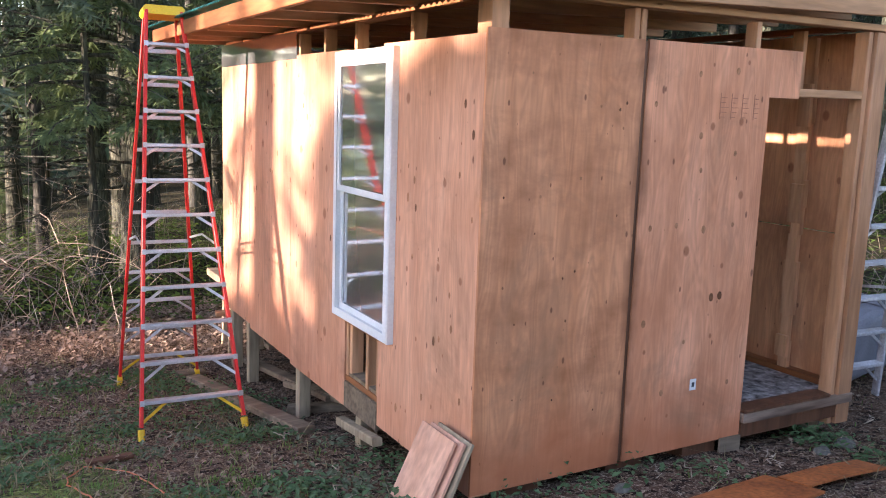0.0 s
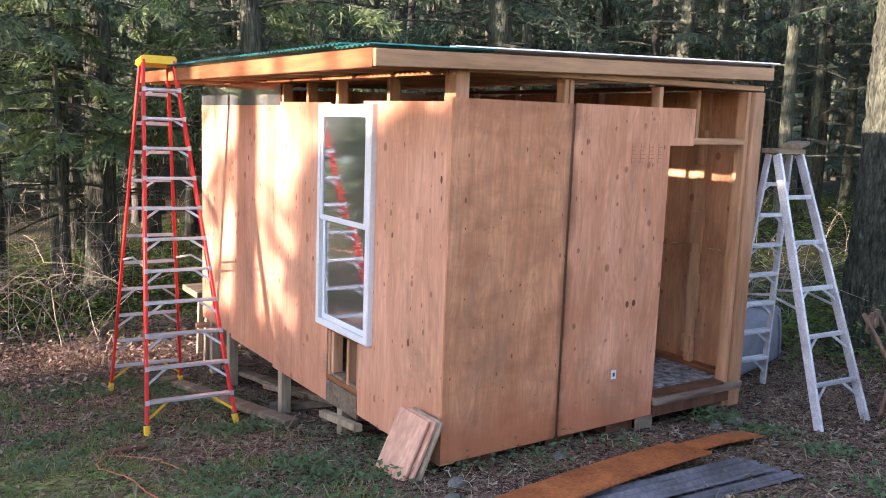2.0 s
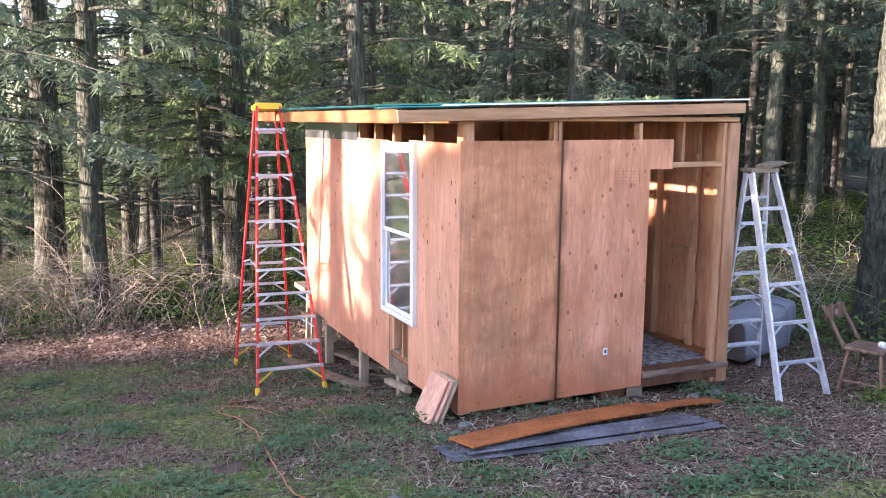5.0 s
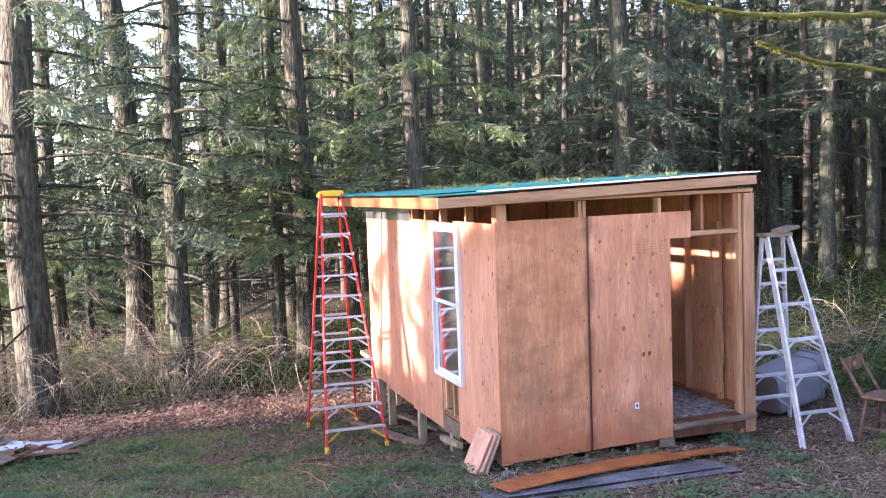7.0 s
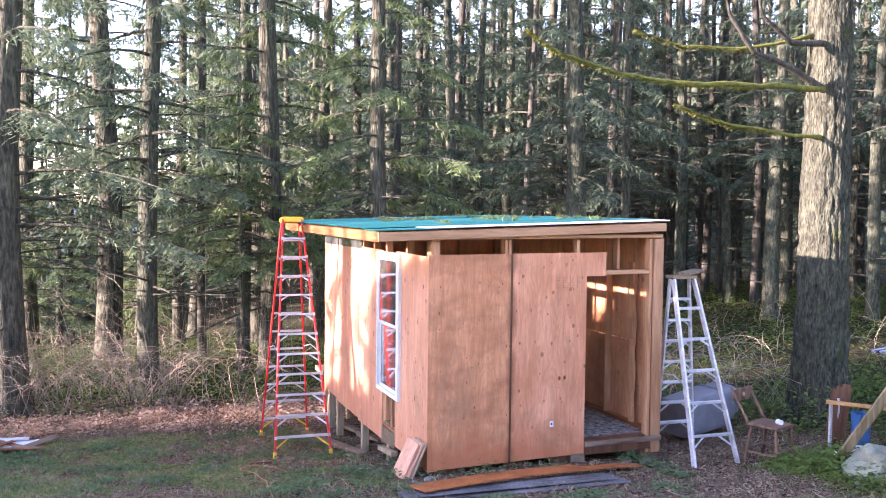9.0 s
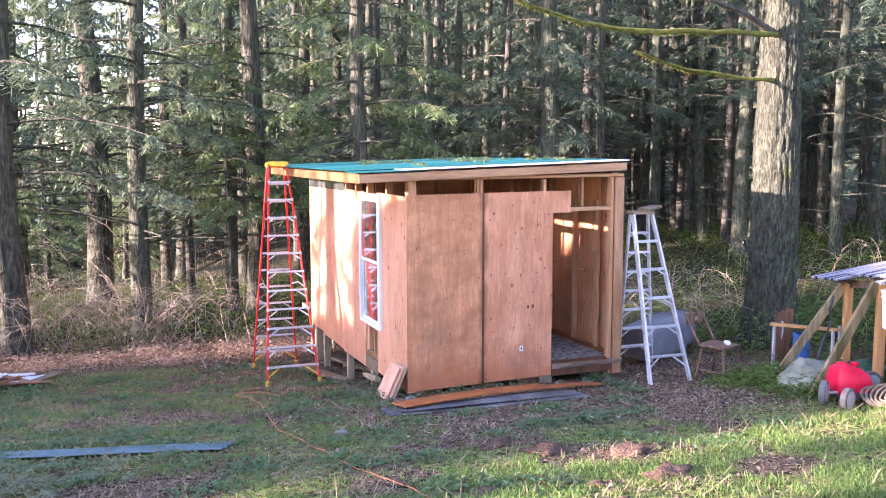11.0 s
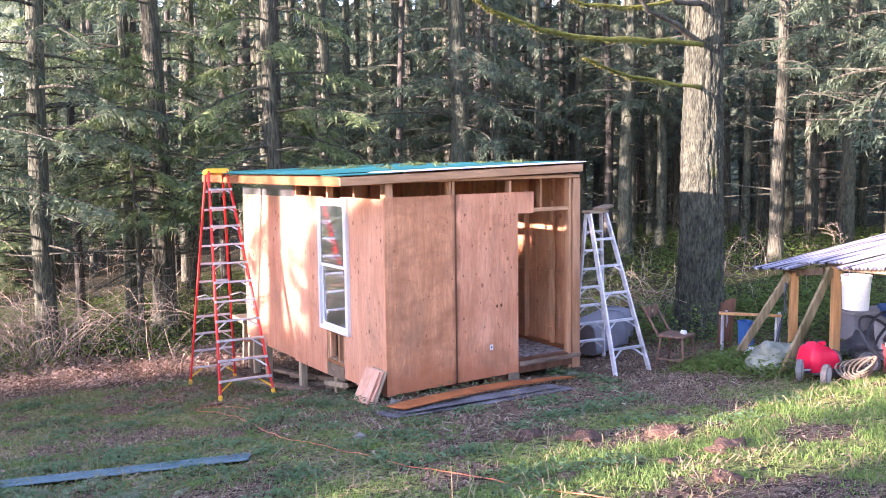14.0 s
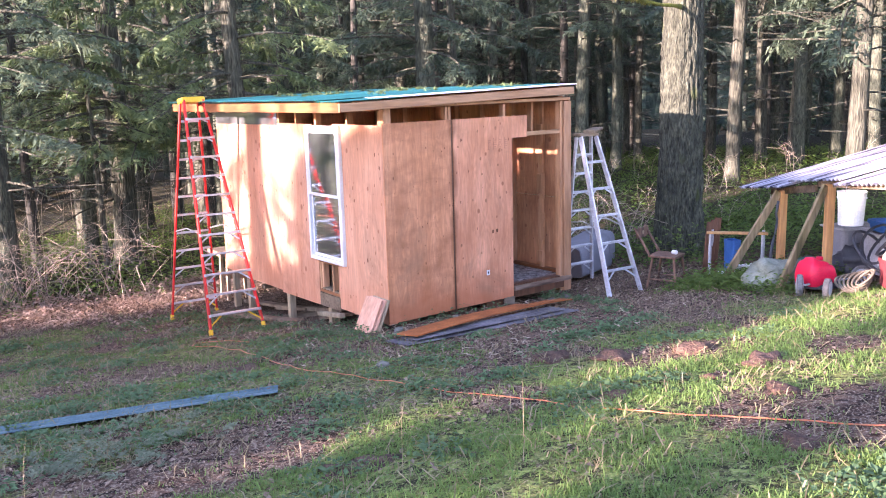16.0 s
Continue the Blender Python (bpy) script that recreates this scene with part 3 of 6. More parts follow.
# frame
studs = [(x, Y0 + 0.062, LZ0 + 0.2, 2.625, 0.04, 0.09) for x in (3.245, 3.295, 4.19)]
for x, y, z0, z1, w, d in studs:
    sp("stud", Shape().beam((x, y, z0), (x, y, z1), w, d, (0, 1, 0)), LUMBER_Z)
sp("corner_post", Shape().beam((X0 + 0.07, Y0 + 0.064, 0.0), (X0 + 0.07, Y0 + 0.064, 2.63), 0.105, 0.09, (0, 1, 0)), LUMBER_Z)
for x, w in ((5.205, 0.045), (5.31, 0.135)):
    sp("door_post", Shape().beam((x, Y0 + 0.05, -0.02), (x, Y0 + 0.05, 2.64), w, 0.10 if w < 0.1 else 0.14, (0, 1, 0)), LUMBER_Z, "doubled pale lumber post beside the doorway")
sp("stud", Shape().beam((4.90, Y0 + 0.30, 2.25), (4.90, Y0 + 0.30, 2.64), 0.04, 0.09, (0, 1, 0)), LUMBER_Z)
sp("header", Shape().beam((4.40, Y0 + 0.05, 2.225), (5.18, Y0 + 0.05, 2.235), 0.09, 0.05), LUMBER_X)
sp("top_plate", Shape().beam((X0 + 0.10, Y0 + 0.052, 2.645), (X1 - 0.02, Y0 + 0.052, 2.675), 0.10, 0.042), LUMBER_X)
for y in (4.77, 5.60, 6.17, 6.71, 7.30, 7.95, 8.55, 8.93):
    sp("stud", Shape().beam((X0 + 0.065, y, LZ0), (X0 + 0.065, y, 2.60), 0.09, 0.042, (0, 1, 0)), LUMBER_Z)
sp("stud", Shape().beam((X0 + 0.065, Y0 + 0.13, 2.40), (X0 + 0.065, Y0 + 0.13, 2.60), 0.09, 0.05, (0, 1, 0)), LUMBER_Z)
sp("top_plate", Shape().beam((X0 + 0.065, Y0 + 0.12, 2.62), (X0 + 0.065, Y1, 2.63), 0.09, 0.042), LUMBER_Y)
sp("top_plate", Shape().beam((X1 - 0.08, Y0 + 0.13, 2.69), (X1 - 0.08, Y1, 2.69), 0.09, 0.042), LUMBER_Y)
for y in (5.02, 5.75, 6.4, 7.1, 7.9, 8.7):
    sp("stud", Shape().beam((X1 - 0.08, y, FLOOR), (X1 - 0.08, y, 2.66), 0.09, 0.045, (0, 1, 0)), LUMBER_Z)
wane = Shape()
for k in range(12):
    z0, z1 = FLOOR + 0.046 + k * 0.199, FLOOR + 0.046 + (k + 1) * 0.199
    wane.box((X1 - 0.124, 4.335 + 0.012 * math.sin(k * 1.9), z0), (X1 - 0.084, 4.425 - 0.016 * math.sin(k * 1.3 + 1), z1), 0.0)
sp("stud", wane, LUMBER_Z, "pale stud with a waney edge facing the doorway")
for z, h in ((0.33, 0.16), (1.33, 0.28), (2.02, 0.30)):
    sp("cleat", Shape().box((X1 - 0.155, 4.325, z), (X1 - 0.125, 4.425, z + h)), LUMBER_Z, "short scrap nailed to the stud")
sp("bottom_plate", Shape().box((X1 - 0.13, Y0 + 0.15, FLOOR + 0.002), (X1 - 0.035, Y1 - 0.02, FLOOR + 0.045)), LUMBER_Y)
for x in (2.9, 3.5, 4.1, 4.7):
    sp("stud", Shape().beam((x, Y1 - 0.05, FLOOR), (x, Y1 - 0.05, 2.62), 0.042, 0.09, (0, 1, 0)), LUMBER_Z)

# floor: joists, deck, door sill, scattered paper
sp("floor_deck", Shape().box((X0 + 0.02, Y0 + 0.03, FLOOR - 0.03), (X1 - 0.035, Y1 - 0.004, FLOOR)), OLD_WOOD)
PAPER = mat("trampled_paper_scraps", (0.05, 0.036, 0.028), (0.40, 0.36, 0.33), 16, 0.8, (1, 1, 1), 30, 0.35, 0.4)
sp("floor_litter", Shape().box((4.05, Y0 + 0.10, FLOOR + 0.002), (X1 - 0.14, 6.2, FLOOR + 0.008)), PAPER, "grey and white scraps trampled on the floor")
sp("rim_joist", Shape().box((X0 + 0.03, Y0 + 0.02, 0.03), (5.13, Y0 + 0.07, FLOOR - 0.032)), OLD_WOOD)
sp("rim_joist", Shape().box((X0 + 0.018, Y0 + 0.08, -0.02), (X0 + 0.06, Y1 - 0.005, FLOOR - 0.034)), OLD_WOOD, "old weathered rim joist")
sp("rim_joist", Shape().box((X1 - 0.08, Y0 + 0.15, -0.02), (X1 - 0.04, Y1 - 0.005, FLOOR - 0.034)), OLD_WOOD)
sp("door_sill", Shape().box((4.305, Y0 - 0.03, 0.125), (5.385, Y0 + 0.018, FLOOR - 0.01), 0.008), wood("painted_sill", (0.10, 0.045, 0.025), (0.30, 0.22, 0.165), 0, 0.8, grain=0.4), "worn sill board with old white paint")
sp("door_sill", Shape().box((4.305, Y0 - 0.03, FLOOR - 0.008), (5.15, Y0 + 0.10, FLOOR + 0.012), 0.006), DARK_WOOD)
sp("skirt_board", Shape().box((4.12, Y0 - 0.022, -0.07), (4.30, Y0 - 0.006, 0.05)), OLD_WOOD)
sp("skirt_board", Shape().box((4.31, Y0 - 0.012, 0.03), (5.38, Y0 + 0.015, 0.122)), DARK_WOOD)
for x, y, dx in ((2.37, 5.42, 0.13), (2.37, 6.72, 0.1), (2.37, 8.18, 0.1), (2.40, 8.86, 0.1), (4.9, 8.8, 0.1), (4.9, 6.3, 0.1), (5.28, 4.1, 0.1)):
    g = ground_z(x, y)
    sp("pier_post", Shape().beam((x, y, g - 0.05), (x, y, 0.0), dx, 0.09, (0, 1, 0)), OLD_WOOD_Z, "grey weathered support post")
for x, y in ((2.62, 3.98), (3.4, 4.0), (4.0, 3.98)):
    sp("footing_block", Shape().box((x - 0.14, y - 0.06, ground_z(x, y) - 0.05), (x + 0.14, y + 0.08, 0.028), 0.012), DARK_WOOD)

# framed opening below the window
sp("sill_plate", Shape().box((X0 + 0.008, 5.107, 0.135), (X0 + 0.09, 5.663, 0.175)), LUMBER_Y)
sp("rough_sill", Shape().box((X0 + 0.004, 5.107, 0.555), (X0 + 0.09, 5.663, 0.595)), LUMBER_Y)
for y in (5.13, 5.30, 5.64):
    sp("cripple_stud", Shape().beam((X0 + 0.05, y, 0.176), (X0 + 0.05, y, 0.554), 0.08, 0.04, (0, 1, 0)), LUMBER_Z)
sp("apron_board", Shape().box((X0 - 0.004, 5.11, -0.06), (X0 + 0.014, 5.66, 0.13), 0.006), OLD_WOOD, "rough brown board under the opening")


def ring(x0, x1, y0, y1, z0, z1, e, c=0.005):
    """A rectangular frame as one closed profile, with chamfered front edges."""
    s = Shape()
    outer = [(y0, z0), (y1, z0), (y1, z1), (y0, z1)]
    inner = [(y0 + e, z0 + e), (y1 - e, z0 + e), (y1 - e, z1 - e), (y0 + e, z1 - e)]

    def grow(loop, d):
        my, mz = (y0 + y1) / 2, (z0 + z1) / 2
        return [(y - math.copysign(d, y - my), z - math.copysign(d, z - mz)) for y, z in loop]

    loops = [(x1, outer), (x0 + c, outer), (x0, grow(outer, c)), (x0, grow(inner, -c)), (x0 + c, inner), (x1, inner)]
    for x, lp_ in loops:
        s.v += [(x, y, z) for y, z in lp_]
    for k in range(6):
        a, b = k * 4, ((k + 1) % 6) * 4
        for i in range(4):
            s.f.append((a + i, a + (i + 1) % 4, b + (i + 1) % 4, b + i))
    return s


def window_unit():
    """White double-hung window, two sashes, its flange on the sheathing."""
    y0, y1, z0, z1 = 4.885, 5.80, 0.595, 2.415
    win = sp("window", ring(X0 - 0.05, X0 + 0.06, y0, y1, z0, z1, 0.05, 0.008), VINYL, "tall white vinyl double-hung window")
    mid = 1.50
    for zz0, zz1, x in ((mid - 0.02, z1 - 0.052, X0 - 0.03), (z0 + 0.052, mid + 0.02, X0 - 0.002)):
        a0, a1, e = y0 + 0.052, y1 - 0.052, 0.04
        sash = sp("sash", ring(x - 0.014, x + 0.014, a0, a1, zz0, zz1, e, 0.004), VINYL, parent=win)
        p = sp("pane", Shape().box((x - 0.003, a0 + e, zz0 + e), (x + 0.003, a1 - e, zz1 - e), 0.0005), GLASS, parent=win)
        p.visible_shadow = False
    return win


window_unit()

# roof: low to the left, rafters across, corrugated sheets on top
RX0, RX1, RY0, RY1 = 1.67, 5.345, 3.775, 9.20


def roof_z(x):
    return 2.60 + (x - RX0) * (2.735 - 2.60) / 3.77


sp("fascia_board", Shape().beam((RX0, RY0 + 0.02, roof_z(RX0) + 0.055), (RX1, RY0 + 0.02, roof_z(RX1) + 0.055), 0.04, 0.10), LUMBER_X, "pale lumber fascia with knots")
sp("fascia_board", Shape().beam((RX0 + 0.02, RY0 + 0.045, roof_z(RX0) + 0.056), (RX0 + 0.02, RY1, roof_z(RX0) + 0.086), 0.04, 0.115), LUMBER_Y, "orange-stained eave board")
for i in range(9):
    y = RY0 + 0.35 + i * 0.6
    sp("rafter", Shape().beam((RX0 + 0.045, y, roof_z(RX0) + 0.05), (RX1 - 0.05, y, roof_z(RX1) + 0.05), 0.04, 0.085), LUMBER_X)
for i in range(6):
    x = RX0 + 0.25 + i * 0.65
    sp("purlin", Shape().beam((x, RY0 + 0.06, roof_z(x) + 0.106), (x, RY1, roof_z(x) + 0.116), 0.085, 0.02), LUMBER_Y)
dirx = Vector((RX1 - RX0, 0, roof_z(RX1) - roof_z(RX0)))
for a, b, m_, lb, up in ((RY0 - 0.03, RY0 + 0.42, WHITE_SHEET, "white corrugated roofing sheet", 0.137), (RY0 + 0.36, 5.6, GREEN_SHEET, "green corrugated roofing sheet", 0.150),
                         (5.5, 7.4, GREEN_SHEET, "green corrugated roofing sheet", 0.158), (7.3, RY1 + 0.05, GREEN_SHEET, "green corrugated roofing sheet", 0.166)):
    x = RX0 + (0.55 if m_ == WHITE_SHEET else -0.05)
    sp("roof_sheet", Shape().sheet((x, a, roof_z(x) + up), dirx, (0, 1, 0.004), (RX1 + 0.03 - x) * 1.001, b - a, 0.066, 0.008), m_, lb)
x = RX0 - 0.04
sp("roof_sheet", Shape().sheet((x, RY0 - 0.02, roof_z(x) + 0.128), dirx, (0, 1, 0.004), 0.9, 0.5, 0.066, 0.008), GREEN_SHEET, "green corrugated roofing sheet")
# clear film over the far clerestory
film = sp("plastic_film", Shape().box((X0 - 0.006, 6.70, LZ1 - 0.02), (X0 - 0.003, Y1, 2.62), 0.0004), FILM, "clear plastic film over the openings")
film.visible_shadow = False
# outlet sticker, panel stamps
sp("sticker", Shape().box((3.83, Y0 - 0.006, 0.405), (3.88, Y0 - 0.0035, 0.475), 0.0005), VINYL, "small white sticker")
INK = mat("stamp_ink", (0.24, 0.09, 0.055), (0.36, 0.16, 0.10), 20, 0.8)
sp("sticker_mark", Shape().box((3.845, Y0 - 0.008, 0.425), (3.865, Y0 - 0.0062, 0.455), 0.0003), DARK_PLASTIC)
for x, w in ((3.90, 0.06), (3.99, 0.05), (4.08, 0.05), (4.18, 0.04)):
    s = Shape()
    for q in range(5):
        z = 2.06 + q * 0.028
        s.box((x, Y0 - 0.0045, z), (x + w * (0.6 + 0.4 * ((q * 7) % 3) / 2), Y0 - 0.0032, z + 0.0035), 0.0002)
    s.box((x - 0.008, Y0 - 0.0045, 2.05), (x - 0.003, Y0 - 0.0032, 2.20), 0.0002)
    sp("grade_stamp", s, INK, "illegible dark grade stamp")
# knot plugs set in the sheets
rk = random.Random(4)
KNOT = mat("dark_knot", (0.10, 0.035, 0.015), (0.2, 0.08, 0.035), 12, 0.7)
KNOT_SOFT = mat("brown_knot", (0.28, 0.115, 0.055), (0.37, 0.17, 0.088), 12, 0.7)
knots = [(3.95, 0.98), (4.02, 0.985), (3.42, 1.42), (3.62, 1.43), (3.84, 1.40), (4.08, 1.42), (4.05, 1.85), (3.78, 1.75), (3.76, 1.95), (3.40, 2.12), (3.72, 2.30), (4.02, 2.33), (4.15, 0.42),
         (3.60, 0.42), (3.42, 0.86), (3.75, 0.72)]
knots += [(rk.uniform(2.38, 3.25), rk.uniform(0.3, 2.4)) for _ in range(26)]
for i, (x, z) in enumerate(knots):
    r = (rk.uniform(0.015, 0.028) if i < 16 else rk.uniform(0.006, 0.011)) if i > 1 else 0.03
    y = Y0 - (0.0045 if x > 3.31 else 0.0016)
    s = Shape()
    s.lathe([(r * 0.6, 0), (r * 0.6, 0.002)], 9, (0, 0, 0), "y")
    s.v = [(p[0] + x, p[1] + y, p[2] * 1.5 + z) for p in s.v]
    sp("knot", s, KNOT if i in (0, 1) or i > 30 else KNOT_SOFT)
for i in range(42):
    y, z, r = rk.choice((rk.uniform(3.98, 4.85), rk.uniform(5.85, 8.9))), rk.uniform(0.1, 2.38), rk.uniform(0.006, 0.014)
    s = Shape()
    s.lathe([(r, 0), (r, 0.002)], 8, (0, 0, 0), "x")
    s.v = [(p[0] + X0 - 0.0016, p[1] + y, p[2] * 2.2 + z) for p in s.v]
    sp("knot", s, KNOT_SOFT if i % 3 else KNOT)


# ---- ladders ----
def step_ladder(name, label, h, foot_w, top_w, spread, steps, back_bars, rail_mat, step_mat, cap_mat, foot_mat, at, boots, ahead=0.5, gap=0.09, skew=0.0):
    """A-frame: the climbing side faces -y, the back side +y; ahead: the share of the spread in front of the top; skew: the back feet stand aside."""
    L = thing(name, at, label, "ladder")
    cap = 0.10

    def rail_pt(side, back, k):
        w = foot_w + (top_w - foot_w) * k
        y = (-spread * ahead if not back else spread * (1 - ahead)) * (1 - k) + (-gap if not back else gap) * k
        return Vector((side * (w if not back else w * 0.94) / 2 + (skew * (1 - k) if back else 0.0), y, h * k))

    for back in (False, True):
        for side in (-1, 1):
            p, q = rail_pt(side, back, 0.03 if boots else 0.0), rail_pt(side, back, 1 - cap / h * 0.5)
            s = Shape()
            s.beam(p, q, 0.026, 0.075 if not back else 0.055, (0, 1, 0), 0.003)
            rail = part("rail", s, rail_mat, L)
            if boots:
                a, b = rail_pt(side, back, 0), rail_pt(side, back, 0.026)
                part("foot", Shape().beam(a, b, 0.045, 0.09, (0, 1, 0), 0.01), foot_mat, rail, "yellow plastic foot")
    for back, count in ((False, steps), (True, back_bars)):
        for i in range(count):
            k = (i + 1) / (count + 1) * 0.985 if not back or count > 6 else (0.06 + i * (0.9 / count) ** 1.0)
            a, b = rail_pt(-1, back, k), rail_pt(1, back, k)
            tread = (not back) if boots else back
            d = 0.085 if tread else 0.03
            a.x += 0.012
            b.x -= 0.012
            st = part("step" if tread else "crossbar", Shape().beam(a, b, d, 0.028 if tread else 0.035, (0, 0, 1), 0.004), step_mat, L)
            n_br = (i < 4 or tread)
            if n_br:
                e = 0.05 + 0.13 * (1 - k)
                for side, o in ((-1, a), (1, b)):
                    low = rail_pt(side, back, max(0.005, k - e * 0.9 / h))
                    inner = Vector((o.x - side * e, o.y, o.z - 0.012))
                    part("brace", Shape().beam(inner, low, 0.022, 0.012, (0, 1, 0), 0.002), foot_mat if (boots and i == 0) else step_mat, st)
    c = Shape()
    c.box((-top_w / 2 - 0.03, -gap - 0.05, h - (0.075 if boots else 0.04)), (top_w / 2 + 0.03, gap + 0.05, h), 0.02 if boots else 0.006)
    top = part("top_cap", c, cap_mat, L, "yellow moulded top cap" if boots else "worn top plank")
    if boots:
        part("tool_tray", Shape().box((-top_w / 2 + 0.02, -0.10, h - 0.001), (top_w / 2 - 0.02, 0.10, h + 0.004), 0.002), DARK_PLASTIC, top, "black recessed tray")
        for side in (-1, 1):
            for i in range(steps):
                p = rail_pt(side, False, (i + 1) / (steps + 1) * 0.985)
                part("rivet_plate", Shape().box((p.x - 0.017, p.y - 0.044, p.z - 0.022), (p.x + 0.017, p.y - 0.038, p.z + 0.022), 0.001), step_mat, L)
    for side in (-1, 1):
        a, b = rail_pt(side, False, 0.42), rail_pt(side, True, 0.42)
        m = (a + b) / 2 + Vector((0, 0, 0.06))
        part("spreader", Shape().beam(a, m, 0.02, 0.006, (1, 0, 0), 0.001).beam(m, b, 0.02, 0.006, (1, 0, 0), 0.001), step_mat, L)
    return L


step_ladder("step_ladder", "tall red fiberglass step ladder with aluminium steps and yellow feet", 3.45, 0.79, 0.275, 2.06, 11, 11, RED, ALU, YELLOW, YELLOW,
            pose(1.515, 7.66, -0.60, -5.5, 0, -3), True)
step_ladder("step_ladder", "old aluminium step ladder with a worn wooden top", 2.20, 0.60, 0.28, 1.17, 5, 7, ALU_DULL, ALU_DULL, OLD_WOOD, ALU_DULL,
            pose(5.60, 3.80, -0.01, 0, 0, -3), False, 0.69, 0.035, 0.19)
solo("plank", Shape().beam((5.58, 3.72, 2.211), (5.90, 3.86, 2.24), 0.17, 0.04, c=0.012), OLD_WOOD, "rough grey plank lying across the ladder top", "board")


# ---- trees ----
def needles_on(axis_pts, rng, out, density=16.0, twig=0.5, droop=0.35, size=0.085, k=8):
    """Feathery sprays along a drooping limb: twigs to both sides, each set with small needle tufts."""
    pts = np.array(axis_pts)
    seg = np.linalg.norm(pts[1:] - pts[:-1], axis=1)
    total = seg.sum()
    cum = np.concatenate([[0], np.cumsum(seg)])
    n = max(6, int(total * density))
    s = np.sort(rng.uniform(0.22, 1.0, n)) * total
    idx = np.clip(np.searchsorted(cum, s) - 1, 0, len(seg) - 1)
    f = ((s - cum[idx]) / np.maximum(seg[idx], 1e-6))[:, None]
    p = pts[idx] * (1 - f) + pts[idx + 1] * f
    d = (pts[idx + 1] - pts[idx]) / seg[idx][:, None]
    side = np.cross(d, np.array([0, 0, 1.0]))
    side /= np.maximum(np.linalg.norm(side, axis=1, keepdims=True), 1e-6)
    sg = np.where(rng.random(n) < 0.5, -1.0, 1.0)[:, None]
    ang = rng.uniform(0.5, 1.1, n)[:, None]
    ln = (twig * (1.1 - 0.75 * s / total) * rng.uniform(0.5, 1.2, n))[:, None]
    td = d * np.cos(ang) + side * sg * np.sin(ang)
    td[:, 2] -= droop * rng.uniform(0.3, 1.6, n)
    td /= np.linalg.norm(td, axis=1, keepdims=True)
    for j in range(k):
        q = (j + rng.uniform(0, 0.8, n)[:, None]) / k
        base = p + td * ln * q
        base[:, 2] -= (droop * 0.5 * ln * q * q)[:, 0]
        across = np.cross(td, rng.normal(0, 0.45, (n, 3)) + np.array([0, 0, 1.0]))
        across /= np.maximum(np.linalg.norm(across, axis=1, keepdims=True), 1e-6)
        sz = size * rng.uniform(0.7, 1.4, n)[:, None]
        w = 0.32 * sz
        o = (1.0 if j % 2 else -1.0)
        tip = base + across * o * sz + td * sz * 0.9
        tip[:, 2] -= sz[:, 0] * 0.25
        out.append(np.stack([base - td * w * 0.5, base + td * w, tip], axis=1))


def limb_path(o, heading, length, rise, droop, rng, n=5):
    pts, a = [], heading
    for i in range(n + 1):
        t = i / n
        r = length * t
        pts.append((o[0] + r * math.cos(a), o[1] + r * math.sin(a), o[2] + rise * r - droop * length * t * t))
        a += rng.uniform(-0.09, 0.09)
    return pts


def trunk_shape(h, r, rng, flare=1.3, bend=0.12, sides=10):
    pts, rad = [], []
    zs = [-0.4, 0.0, 0.25, 0.7, 1.6, 3.0, 5, 7.5, 10, 13, 17, h]
    ph = rng.uniform(0, 6.28)
    for z in zs:
        pts.append((bend * math.sin(z * 0.35 + ph) * min(1, z / 5), bend * math.cos(z * 0.28 + ph) * min(1, z / 5), z))
        k = max(0.0, 1 - max(z, 0) / (h + 0.5)) ** 0.75
        rad.append(r * (k + (flare - 1) * math.exp(-max(z, 0) / 0.35)))
    return Shape().tube(pts, rad, sides)


def tri_mesh(name, out, material):
    v = np.concatenate(out).reshape(-1, 3)
    me = bpy.data.meshes.new(name)
    n = len(v) // 3
    me.vertices.add(len(v))
    me.vertices.foreach_set("co", v.ravel())
    me.loops.add(len(v))
    me.loops.foreach_set("vertex_index", np.arange(len(v), dtype=np.int32))
    me.polygons.add(n)
    me.polygons.foreach_set("loop_start", np.arange(0, len(v), 3, dtype=np.int32))
    me.materials.append(material)
    me.update()
    return me


